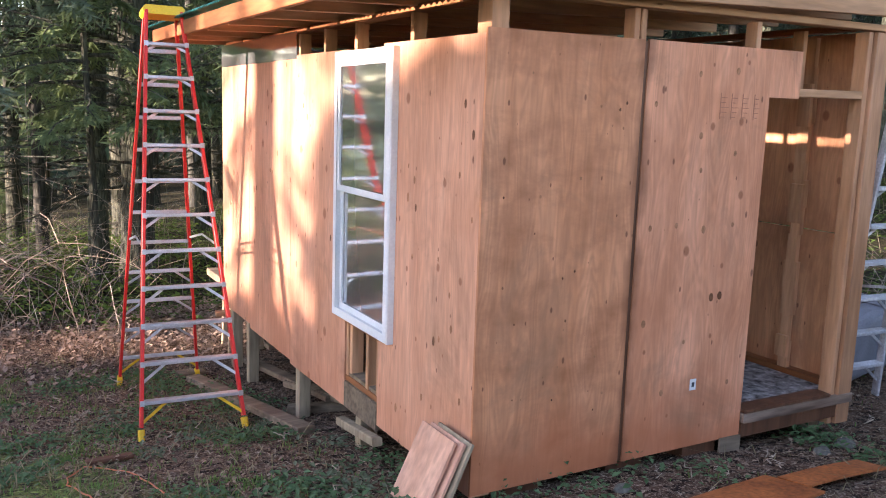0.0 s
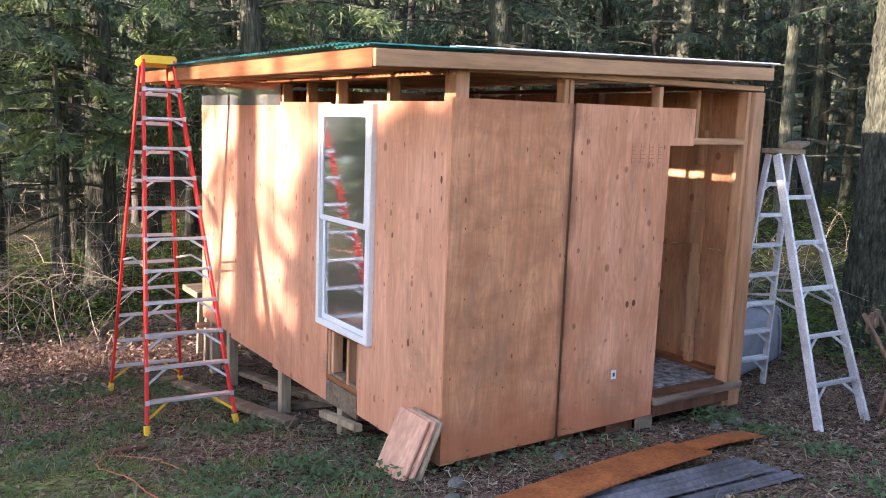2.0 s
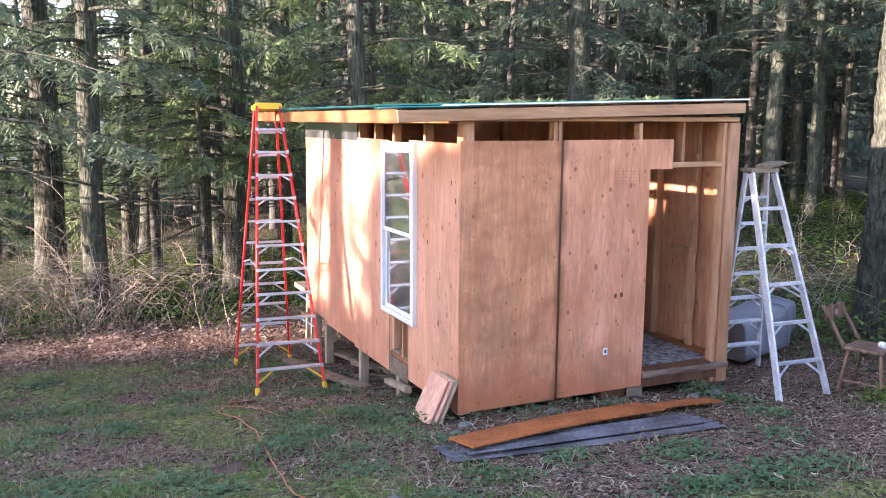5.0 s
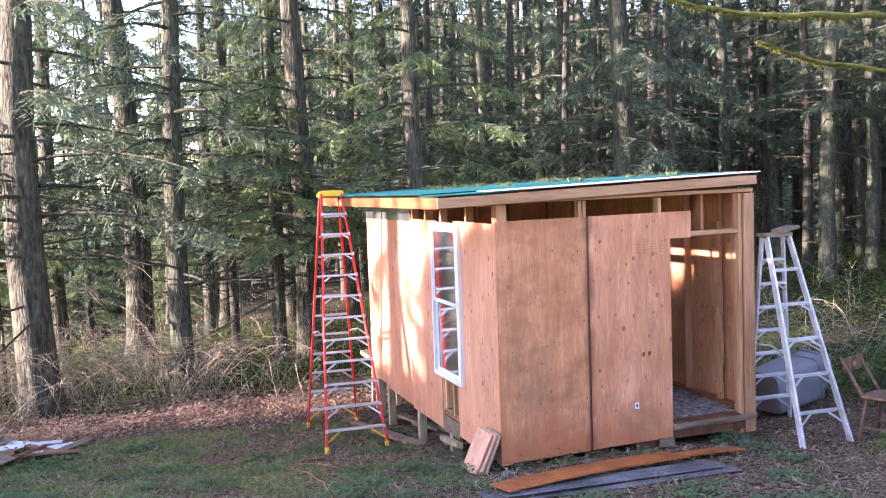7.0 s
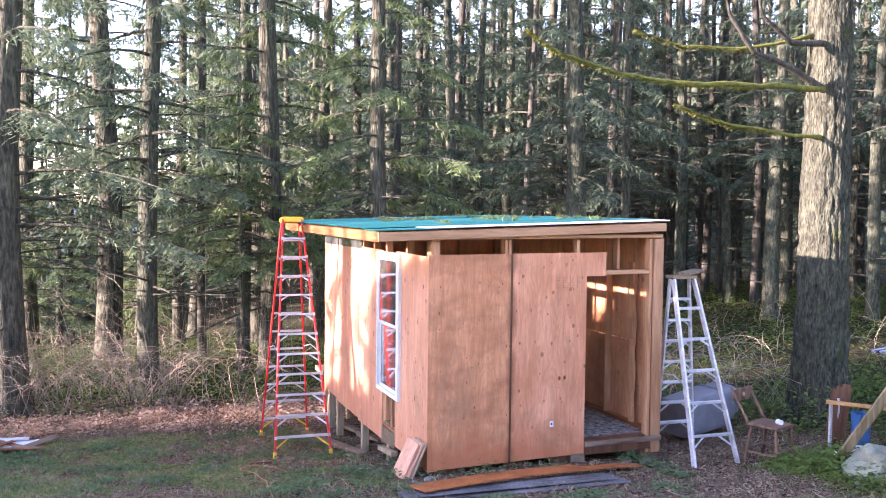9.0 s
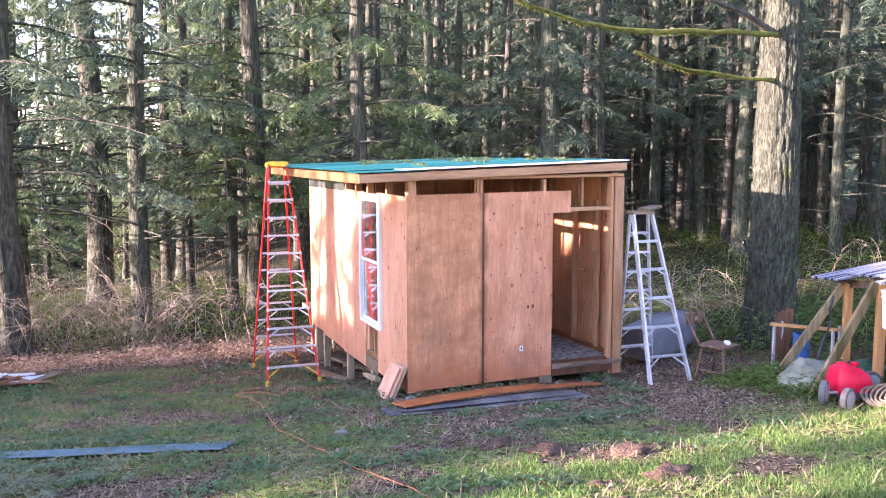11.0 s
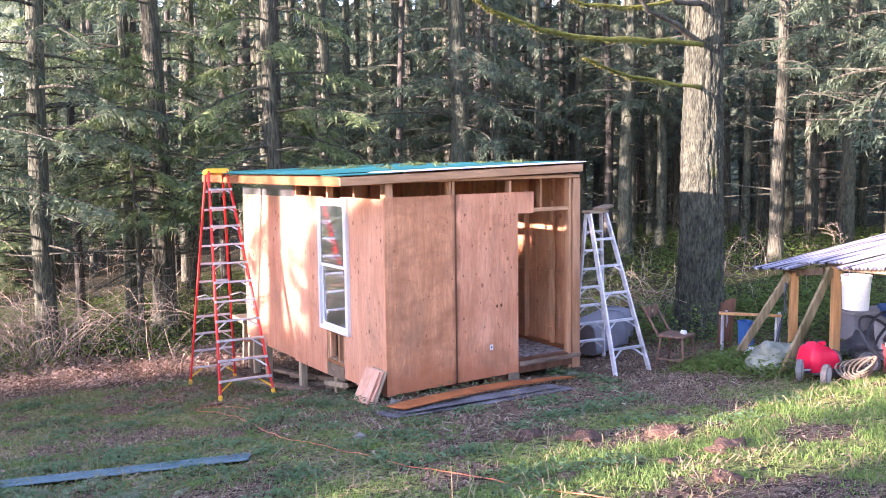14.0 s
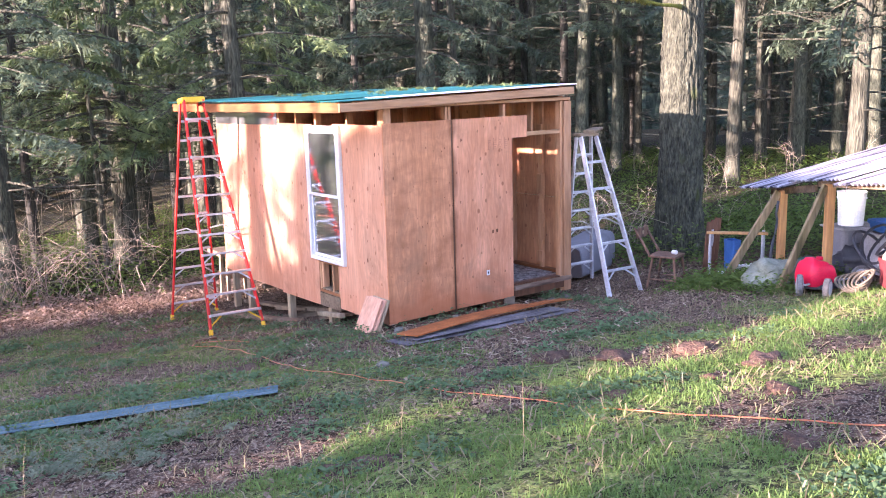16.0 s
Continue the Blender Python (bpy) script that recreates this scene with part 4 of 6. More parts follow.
def make_tree(seed, label, h, r, bark, needle, low_dead, low_green, limbs, reach, size=0.085, density=16.0, rise=0.12, group="", sides=10, dead=10, taper=0.8, tufts=8, limb_sides=4):
    """A conifer at the origin: trunk, dead lower limbs, green limbs and a crown of needle sprays."""
    rng = np.random.default_rng(seed)
    T = thing("fir_tree", Matrix(), label, "tree", group)
    part("trunk", trunk_shape(h, r, rng, sides=sides), bark, T, smooth=True)
    ls, out = Shape(), []
    for i in range(dead):
        z = rng.uniform(low_dead, low_green + 1.5)
        ln = rng.uniform(0.35, 1.0) * reach * 0.95
        p = limb_path((0, 0, z), rng.uniform(0, 6.28), ln, rng.uniform(-0.15, 0.3), rng.uniform(0, 0.2), rng)
        ls.tube(p, [0.022 * (1 - 0.8 * k / 5) + 0.004 for k in range(6)], 3, False)
        for q in range(3):
            b = p[2 + q % 4]
            ls.tube(limb_path(b, rng.uniform(0, 6.28), ln * 0.28, 0.2, 0.2, rng, 2), [0.007, 0.005, 0.002], 3, False)
    golden = rng.uniform(0, 6.28)
    for i in range(limbs):
        t = i / limbs
        z = low_green + (h - 0.6 - low_green) * t ** 1.25
        ln = reach * (1 - taper * t) * rng.uniform(0.65, 1.15)
        golden += 2.4 + rng.uniform(-0.4, 0.4)
        p = limb_path((0, 0, z), golden, ln, rise + rng.uniform(-0.1, 0.1), rng.uniform(0.18, 0.4), rng)
        ls.tube(p, [0.035 * (1 - t * 0.7) * (1 - 0.85 * k / 5) + 0.004 for k in range(6)], limb_sides, False)
        needles_on(p, rng, out, density, 0.34 * reach * (1 - 0.5 * t), 0.35, size, tufts)
    tagged(part("branching", ls, BARK, T), kind="stuff")
    tagged(part("crown", tri_mesh("crown", out, needle), needle, T, "dark green needle sprays"), kind="stuff")
    return T


def place(master, x, y, scale, turn, tall=1.0, lean=(0, 0)):
    m = pose(x, y, ground_z(x, y) - 0.02, lean[0], lean[1], turn) @ Matrix.Diagonal((scale, scale, scale * tall, 1))
    return copy_thing(master, m)


edge = [make_tree(11 + i, lb, 21, 0.25, bk, nd, 1.6, lg, 58, rc, 0.11, 17, group="firs at the clearing's edge", dead=22)
        for i, (lb, bk, nd, lg, rc) in enumerate((
            ("tall fir with grey furrowed bark and drooping limbs", BARK, NEEDLES, 3.4, 3.4),
            ("tall fir with pale sunlit bark and sparse limbs", BARK_PALE, NEEDLES, 4.4, 2.8),
            ("tall hemlock with bright drooping sprays", BARK, NEEDLES_BRIGHT, 2.7, 3.0)))]
poles = [make_tree(31 + i, "slender forest fir with a bare trunk", 24, 0.2, bk, NEEDLES, 1.2, lg, 40, 2.5, 0.145, 10, group="firs of the dense stand", sides=8, dead=18, tufts=7, limb_sides=3)
         for i, (bk, lg) in enumerate(((BARK_PALE, 5.6), (BARK, 5.0), (BARK_DARK, 4.2)))]
bushy = [make_tree(51 + i, "full green fir branched nearly to the ground", 15, 0.16, BARK_DARK, nd, 0.5, 1.0, 56, 2.9, 0.16, 10, 0.05, "firs on the slope", sides=6, dead=3, tufts=7, limb_sides=3)
         for i, nd in enumerate((NEEDLES, NEEDLES_BRIGHT))]
# only used out of view, to the west, as a sun blocker
cedar = make_tree(71, "unseen young cedar added for shade, dense with branches to the ground", 7.7, 0.14, BARK_DARK, NEEDLES, 0.4, 0.4, 84, 1.25, 0.42, 13, -0.05, "young cedars west of the clearing", sides=6, dead=1, taper=0.3, tufts=6, limb_sides=3)

far_poles = [make_tree(91 + i, "slender distant fir with a bare trunk", 24, 0.2, bk, NEEDLES, 3.0, lg, 34, 2.6, 0.27, 6, group="distant firs", sides=5, dead=3, tufts=5, limb_sides=3)
             for i, (bk, lg) in enumerate(((BARK_PALE, 5.2), (BARK, 4.6)))]
far_bushy = [make_tree(95, "unseen full green fir added beyond the clearing", 15, 0.16, BARK_DARK, NEEDLES, 0.5, 1.0, 46, 3.0, 0.34, 6, 0.05, "distant firs", sides=5, dead=1, tufts=5, limb_sides=3)]
young = make_tree(81, "young hemlock with bright drooping sprays", 7.5, 0.07, BARK, NEEDLES_BRIGHT, 1.2, 2.9, 34, 1.7, 0.10, 20, 0.05, "young hemlocks", sides=7, dead=8)
# known trees: x, y, trunk radius, which kind
KNOWN = [(-2.75, 12.0, 0.33, edge[0]), (-1.2, 19.5, 0.36, edge[0]), (-0.38, 13.0, 0.21, edge[1]), (1.2, 19.0, 0.12, poles[2]), (1.95, 16.4, 0.18, edge[1]),
         (2.42, 15.2, 0.27, edge[2]), (0.9, 24.0, 0.2, edge[2]), (8.5, 26.0, 0.34, poles[1]), (4.61, 13.2, 0.20, edge[2]), (8.37, 19.1, 0.20, poles[0]), (9.13, 12.7, 0.27, edge[1]),
         (21.5, 26.6, 0.24, poles[1]), (20.5, 20.9, 0.2, poles[0]), (18.1, 16.0, 0.25, poles[0]), (22.5, 20.2, 0.2, poles[0]), (20.2, 16.4, 0.2, poles[0]),
         (18.3, 10.2, 0.20, poles[1]), (22.7, 10.8, 0.2, poles[0]), (15.2, 5.0, 0.20, edge[0]), (6.3, 17.5, 0.12, poles[2]), (11.6, 20.0, 0.13, poles[2]),
         (13.6, 17.2, 0.17, poles[1]), (16.0, 22.0, 0.16, poles[1]), (3.2, 22.0, 0.26, poles[1]), (14.2, 27.0, 0.24, poles[0]), (-4.6, 16.5, 0.26, edge[2]), (-6.8, 18.5, 0.25, edge[0]), (-3.4, 23.0, 0.25, edge[2]), (-8.5, 25.0, 0.28, edge[0]), (1.8, 29.0, 0.25, edge[2]), (5.6, 24.0, 0.24, edge[2])]
rt = random.Random(9)
base_r = {edge[0]: 0.25, edge[1]: 0.25, edge[2]: 0.25, poles[0]: 0.2, poles[1]: 0.2, poles[2]: 0.2}
for x, y, r, k in KNOWN:
    s = r / base_r[k]
    s2 = max(0.75, min(1.25, s))
    ob = place(k, x, y, 1.0, rt.uniform(0, 360), rt.uniform(0.92, 1.12), (rt.uniform(-0.8, 0.8), rt.uniform(-0.8, 0.8)))
    for c in ob.children:
        if c.name.startswith("trunk"):
            c.scale = (s, s, 1)
for x, y, sz in ((1.6, 13.9, 1.0), (-3.6, 13.9, 0.8), (6.2, 14.8, 0.9)):
    place(young, x, y, sz, rt.uniform(0, 360))
taken = [(x, y) for x, y, r, k in KNOWN] + [(8.55, 4.47)]


def fill(count, region, kinds, gap, seed, scale=(0.8, 1.15)):
    g, done, tries = random.Random(seed), 0, 0
    while done < count and tries < count * 40:
        tries += 1
        x, y = g.uniform(*region[0]), g.uniform(*region[1])
        if not region[2](x, y) or any((x - a) ** 2 + (y - b) ** 2 < gap * gap for a, b in taken):
            continue
        taken.append((x, y))
        place(g.choice(kinds), x, y, g.uniform(*scale), g.uniform(0, 360), g.uniform(0.9, 1.15), (g.uniform(-1, 1), g.uniform(-1, 1)))
        done += 1


def far_woods(count, region, kinds, gap, seed, scale, label):
    """Trees too far to tell apart, joined into one object for each material."""
    g, done, tries, lots = random.Random(seed), 0, 0, {}
    while done < count and tries < count * 40:
        tries += 1
        x, y = g.uniform(*region[0]), g.uniform(*region[1])
        if not region[2](x, y) or any((x - a) ** 2 + (y - b) ** 2 < gap * gap for a, b in taken):
            continue
        taken.append((x, y))
        done += 1
        sc = g.uniform(*scale)
        m = np.array(pose(x, y, ground_z(x, y) - 0.05, 0, 0, g.uniform(0, 360)) @ Matrix.Diagonal((sc, sc, sc, 1)))
        for c in g.choice(kinds).children:
            me = c.data
            v = np.empty(len(me.vertices) * 3)
            me.vertices.foreach_get("co", v)
            li = np.empty(len(me.loops), dtype=np.int32)
            me.loops.foreach_get("vertex_index", li)
            st = np.empty(len(me.polygons), dtype=np.int32)
            me.polygons.foreach_get("loop_start", st)
            lots.setdefault(me.materials[0], []).append((v.reshape(-1, 3) @ m[:3, :3].T + m[:3, 3], li, st))
    for material, bits in lots.items():
        me = bpy.data.meshes.new("far_woods")
        nv = np.cumsum([0] + [len(b[0]) for b in bits])
        nl = np.cumsum([0] + [len(b[1]) for b in bits])
        me.vertices.add(int(nv[-1]))
        me.vertices.foreach_set("co", np.concatenate([b[0] for b in bits]).ravel())
        me.loops.add(int(nl[-1]))
        me.loops.foreach_set("vertex_index", np.concatenate([b[1] + o for b, o in zip(bits, nv)]).astype(np.int32))
        me.polygons.add(sum(len(b[2]) for b in bits))
        me.polygons.foreach_set("loop_start", np.concatenate([b[2] + o for b, o in zip(bits, nl)]).astype(np.int32))
        me.materials.append(material)
        me.update()
        tagged(new("far_woods", me), label, "woods", kind="stuff")


fill(72, ((6, 40), (18, 36), lambda x, y: y > 18 + 0.12 * abs(x - 10) and x < 12 + y and x > 7 - 0.1 * (y - 20)), poles, 1.7, 1)
fill(56, ((19, 42), (-4, 20), lambda x, y: True), poles, 1.7, 2)
fill(17, ((-24, 4), (27, 56), lambda x, y: x > -30 + 0.25 * y), bushy[1:], 2.0, 3, (0.7, 1.1))
fill(10, ((9, 36), (24, 38), lambda x, y: True), bushy, 1.5, 5, (0.7, 1.0))
far_woods(46, ((4, 60), (36, 62), lambda x, y: True), far_poles, 1.7, 8, (0.9, 1.2), "distant trunks of the dense stand")
far_woods(38, ((42, 72), (-8, 30), lambda x, y: True), far_poles, 1.7, 9, (0.9, 1.2), "distant trunks of the dense stand")
far_woods(16, ((8, 70), (60, 85), lambda x, y: True), far_bushy, 3.0, 4, (1.4, 2.0), "distant full green firs")
far_woods(26, ((-26, 10), (44, 78), lambda x, y: True), far_bushy, 3.0, 12, (1.3, 1.9), "full green firs down the slope")
far_woods(26, ((48, 85), (-14, 45), lambda x, y: True), far_bushy, 2.8, 7, (1.3, 1.9), "distant full green firs")
# the western side of the clearing, unseen: a belt of young cedars added to block the sun, with two gaps, one thick
# trunk between them
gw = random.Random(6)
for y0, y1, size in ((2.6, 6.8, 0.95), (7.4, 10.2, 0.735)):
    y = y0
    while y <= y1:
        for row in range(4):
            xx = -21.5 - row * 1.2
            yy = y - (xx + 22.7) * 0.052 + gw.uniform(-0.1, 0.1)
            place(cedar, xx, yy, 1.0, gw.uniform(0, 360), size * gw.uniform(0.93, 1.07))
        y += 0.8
# further unseen trees, added for the shadows they throw eastward
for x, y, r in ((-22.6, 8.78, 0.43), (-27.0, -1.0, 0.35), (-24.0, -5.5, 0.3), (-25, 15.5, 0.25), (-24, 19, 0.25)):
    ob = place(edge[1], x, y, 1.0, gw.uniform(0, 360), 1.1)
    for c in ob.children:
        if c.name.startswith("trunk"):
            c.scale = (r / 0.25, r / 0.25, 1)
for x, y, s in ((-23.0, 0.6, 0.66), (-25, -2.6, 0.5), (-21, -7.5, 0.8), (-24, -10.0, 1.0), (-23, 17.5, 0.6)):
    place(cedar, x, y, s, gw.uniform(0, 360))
# the clearing's southern side: unseen firs added behind the camera
for i in range(9):
    place(far_bushy[0], -16 + i * 6 + gw.uniform(-1, 1), -24 + gw.uniform(-3, 3), 1.1, gw.uniform(0, 360))
for k in edge + poles + bushy + far_poles + far_bushy + [cedar, young]:
    for c in list(k.children):
        bpy.data.objects.remove(c)
    bpy.data.objects.remove(k)


def big_fir():
    """The thick furrowed trunk with long mossy boughs."""
    rng = np.random.default_rng(77)
    bx, by = 8.55, 4.47
    g = ground_z(bx, by)
    T = thing("old_fir_tree", (bx, by, g), "old fir with a thick furrowed trunk and long mossy boughs", "tree")
    s, n = Shape(), 112
    zs = [-0.3, 0] + [0.06 * i for i in range(1, 112)] + [7.2, 9, 12, 16, 20, 24]
    for z in zs:
        k = max(0.05, 1 - max(z, 0) / 25)
        zp = max(z, 0)
        for i in range(n):
            a = 2 * math.pi * i / n
            r = 0.345 * k ** 0.7 + (0.10 + 0.06 * math.sin(a * 5 + 1)) * math.exp(-zp / 0.4) + 0.05 * math.exp(-zp / 1.6)
            x, y = math.cos(a), math.sin(a)
            d = noise.voronoi((x * 4.2 + 0.3 * noise.noise((x * 2, y * 2, z)), y * 4.2, z * 3.0 + 0.7 * noise.noise((x * 3, y * 3, z * 1.5))))[0]
            plate_ = min(1.0, (d[1] - d[0]) * 2.6)
            r += 0.034 * (plate_ - 0.6) + 0.012 * noise.noise((x * 9, y * 9, z * 4)) + 0.02 * noise.noise((x * 2.6, y * 2.6, z * 0.45))
            s.v.append((r * x, r * y, z))
    for j in range(len(zs) - 1):
        for i in range(n):
            s.f.append((j * n + i, j * n + (i + 1) % n, (j + 1) * n + (i + 1) % n, (j + 1) * n + i))
    part("trunk", s, BARK_MOSSY, T, "thick furrowed grey-brown bark", smooth=True)
    for path, r0, mossy in MOSSY_BOUGHS:
        pts = [(x - bx, y - by, z - g) for x, y, z in path]
        fine_pts = []
        for i in range(len(pts) - 1):
            for q in range(5):
                t = q / 5
                p = Vector(pts[i]).lerp(Vector(pts[i + 1]), t)
                fine_pts.append(p + Vector((0, 0, 0.03 * noise.noise((p.x * 2, p.y * 2, p.z)))))
        fine_pts.append(Vector(pts[-1]))
        m = len(fine_pts)
        b = part("bough", Shape().tube(fine_pts, [r0 * (1 - 0.75 * i / m) * (1 + 0.5 * noise.noise((i * 0.9, r0 * 50, 0))) for i in range(m)], 7), MOSS if mossy else BARK_DARK, T,
                 "bough covered in yellow-green moss" if mossy else "", smooth=True)
        if mossy:
            out = []
            needles_on([tuple(p) for p in fine_pts[2:]], rng, out, 120, 0.06, 0.7, 0.028)
            part("moss_fringe", tri_mesh("moss_fringe", out, MOSS), MOSS, b)
    ls, out = Shape(), []
    for i in range(40):
        z = 6.5 + 15 * (i / 40) ** 1.2
        p = limb_path((0, 0, z), rng.uniform(0, 6.28), rng.uniform(2.4, 4.6) * (1 - 0.6 * i / 40), 0.1, 0.3, rng)
        ls.tube(p, [0.05 * (1 - 0.15 * k) for k in range(6)], 4, False)
        needles_on(p, rng, out, 15, 1.0, 0.35, 0.11)
    part("branching", ls, BARK_DARK, T)
    part("crown", tri_mesh("crown", out, NEEDLES), NEEDLES, T, "dark green needle sprays")


MOSSY_BOUGHS = [
    ([(8.25, 4.25, 4.72), (7.2, 4.0, 4.66), (5.7, 3.9, 4.58), (4.7, 3.9, 4.62), (3.9, 3.9, 4.82), (3.45, 3.9, 5.05)], 0.042, True),
    ([(8.25, 4.3, 4.05), (7.4, 4.2, 4.06), (6.6, 4.2, 4.14), (5.72, 4.2, 4.36)], 0.034, True),
    ([(8.3, 4.3, 4.72), (7.6, 4.2, 4.97), (6.9, 4.1, 5.1), (6.4, 4.0, 5.5), (6.2, 3.9, 5.9)], 0.05, False),
    ([(8.3, 4.3, 5.35), (7.6, 4.2, 5.3), (7.0, 4.1, 5.6), (6.8, 4.0, 6.2)], 0.045, False),
    ([(8.3, 4.5, 5.5), (7.2, 4.6, 5.25), (6.2, 4.7, 5.22), (5.5, 4.8, 5.4)], 0.032, True)]
big_fir()

# distant ridge beyond the valley
rs = Shape()
for j, d in enumerate((0, 25, 60, 110)):
    for i in range(61):
        x = -330 + i * 10.0
        rs.v.append((x, 130 + d + 25 * math.sin(i * 0.13), -26 + (0, 12, 24, 31)[j] + 3.5 * noise.noise((x * 0.03, d * 0.05, 2)) + (0.8 if i % 2 else -0.8)))
for j in range(3):
    for i in range(60):
        rs.f.append((j * 61 + i, j * 61 + i + 1, (j + 1) * 61 + i + 1, (j + 1) * 61 + i))
HAZY_RIDGE = mat("far_ridge_with_haze", (0.05, 0.085, 0.06), (0.13, 0.18, 0.13), 0.12, 1.0, (1, 1, 0.4), 0.9, 0.5, 0.5, 1.0)
# faint blue emission stands in for aerial haze over the ridge
rb = HAZY_RIDGE.node_tree.nodes["Principled BSDF"]
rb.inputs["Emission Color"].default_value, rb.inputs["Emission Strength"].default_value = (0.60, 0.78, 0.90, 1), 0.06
# dark sheet added round the east to close sky gaps between the trunks
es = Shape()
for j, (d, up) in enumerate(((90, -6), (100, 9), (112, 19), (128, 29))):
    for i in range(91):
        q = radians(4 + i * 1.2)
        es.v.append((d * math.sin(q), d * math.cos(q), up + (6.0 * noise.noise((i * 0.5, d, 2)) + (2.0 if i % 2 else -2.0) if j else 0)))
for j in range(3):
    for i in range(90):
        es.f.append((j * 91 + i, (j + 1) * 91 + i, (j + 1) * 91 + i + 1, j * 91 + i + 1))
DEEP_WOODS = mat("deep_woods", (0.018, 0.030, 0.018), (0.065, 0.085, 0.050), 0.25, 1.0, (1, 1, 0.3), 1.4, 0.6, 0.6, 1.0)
solo("backdrop", es, DEEP_WOODS, "dark woods backdrop added to close gaps behind the dense stand", "woods", kind="structure")
solo("backdrop", rs, HAZY_RIDGE, "distant wooded hillside across the valley, with glowing haze", "hillside", kind="structure")


# ---- boards, sheets and lumber round the shed ----
def slab(o, u, v, a, b, t, bend=0.0, n=6):
    """A thin board: a along u, b along v, t thick, slightly bent."""
    o, u, v = Vector(o), Vector(u).normalized(), Vector(v).normalized()
    w = u.cross(v).normalized()
    s = Shape()
    for side in (0, 1):
        for i in range(n + 1):
            for k in (0, 1):
                s.v.append(tuple(o + u * (a * i / n) + v * (b * k) + w * (t * side + bend * math.sin(math.pi * i / n))))
    q = 2 * (n + 1)
    for i in range(n):
        x = 2 * i
        s.f += [(x, x + 1, x + 3, x + 2), (q + x, q + x + 2, q + x + 3, q + x + 1), (x, x + 2, q + x + 2, q + x), (x + 1, q + x + 1, q + x + 3, x + 3)]
    s.f += [(0, q, q + 1, 1), (2 * n, 2 * n + 1, q + 2 * n + 1, q + 2 * n)]
    return s


for i, (dx, top, dy, mt) in enumerate(((0.0, 2.20, 0.02, OFFCUT), (0.035, 2.235, -0.02, OFFCUT), (0.075, 2.262, -0.05, OLD_WOOD_Z))):
    y = 3.86 + dy
    z0 = ground_z(2.05, 4.0) - 0.01
    bot = Vector((2.01 + dx, y, z0))
    up = Vector((top, y, z0 + 0.40)) - bot
    solo("plywood_offcut", slab(bot, up, (0, 1, 0), 0.44, 0.36, 0.016), mt, "cut plywood piece leaning on the shed's corner", "board", "offcuts against the shed")


def on_ground(p, q, w, lift=0.02):
    """Edge directions of a sheet lying from p to q on the slope."""
    a = Vector((p[0], p[1], ground_z(*p) + lift))
    b = Vector((q[0], q[1], ground_z(*q) + lift))
    u = (b - a)
    n_ = Vector((-u.y, u.x, 0)).normalized()
    c = Vector((p[0] + n_.x * w, p[1] + n_.y * w, ground_z(p[0] + n_.x * w, p[1] + n_.y * w) + lift))
    return a, u, c - a, u.length


a, u, v, ln = on_ground((1.60, 2.50), (3.90, 2.26), 0.52, 0.025)
solo("corrugated_sheet", Shape().sheet(a, u, v, ln, 0.52, 0.09, 0.011, 0.003, 6, 0.01), GREY_SHEET, "weathered grey corrugated sheet lying on the soil", "metal sheet")
a, u, v, ln = on_ground((1.74, 2.55), (3.84, 2.42), 0.30, 0.045)
solo("corrugated_sheet", Shape().sheet(a, u, v, ln, 0.30, 0.09, 0.011, 0.003, 6, 0.0), GREY_SHEET, "narrow grey corrugated sheet stacked on another", "metal sheet")
a, u, v, ln = on_ground((1.80, 2.58), (3.76, 2.84), 0.36, 0.075)
solo("painted_board", slab(a, u, v, ln, 0.34, 0.014, 0.02, 10), ORANGE_PLY, "long rust-orange board lying on grey sheets", "board")
a, u, v, ln = on_ground((3.84, 3.00), (4.55, 3.02), 0.20, 0.045)
solo("painted_board", slab(a, u, v, ln, 0.19, 0.014, 0.008), ORANGE_PLY, "short rust-orange board on bare soil", "board")
a, u, v, ln = on_ground((-4.4, 3.78), (-0.22, 1.75), 0.34, 0.03)
solo("metal_flashing", Shape().sheet(a, u, v, ln, 0.33, 0.125, 0.012, 0.003, 14, 0.0), BLUE_SHEET, "long strip of blue-green ribbed metal in the grass", "metal sheet")


def lumber(p, q, w, h, m_=None, label="weathered board lying under the shed", lift=0.03, z=None):
    a = Vector((p[0], p[1], (ground_z(*p) + lift) if z is None else z[0]))
    b = Vector((q[0], q[1], (ground_z(*q) + lift) if z is None else z[1]))
    return solo("timber", Shape().beam(a, b, w, h, c=0.008), m_ or OLD_WOOD, label, "lumber", "timber under the shed")


lumber((1.86, 8.5), (2.16, 6.05), 0.14, 0.06, label="long rotting plank beside the piers")
lumber((2.45, 8.6), (2.62, 6.7), 0.12, 0.05, lift=0.12)
lumber((2.5, 7.5), (2.75, 6.2), 0.10, 0.06, lift=0.10)
lumber((2.30, 6.9), (2.95, 6.6), 0.09, 0.09)
lumber((2.42, 5.95), (2.75, 5.55), 0.10, 0.05, lift=0.05)
lumber((2.45, 5.6), (2.85, 5.9), 0.12, 0.04, lift=0.09)
lumber((2.30, 5.72), (2.26, 5.0), 0.07, 0.06, OLD_WOOD_Z, lift=0.14, label="split beam resting on a pier")
lumber((2.36, 7.7), (2.9, 7.72), 0.12, 0.045, z=(-0.16, -0.16), label="short plank nailed across two piers")
lumber((2.2, 8.95), (2.8, 8.9), 0.10, 0.05, LUMBER_X, z=(-0.12, -0.12), label="pale new board under the far corner")
lumber((1.75, 8.7), (2.02, 8.72), 0.13, 0.05, label="short board under the ladder's foot")
lumber((0.62, 6.05), (0.92, 6.10), 0.07, 0.03, DARK_WOOD, "small red-brown wood scrap in the grass")
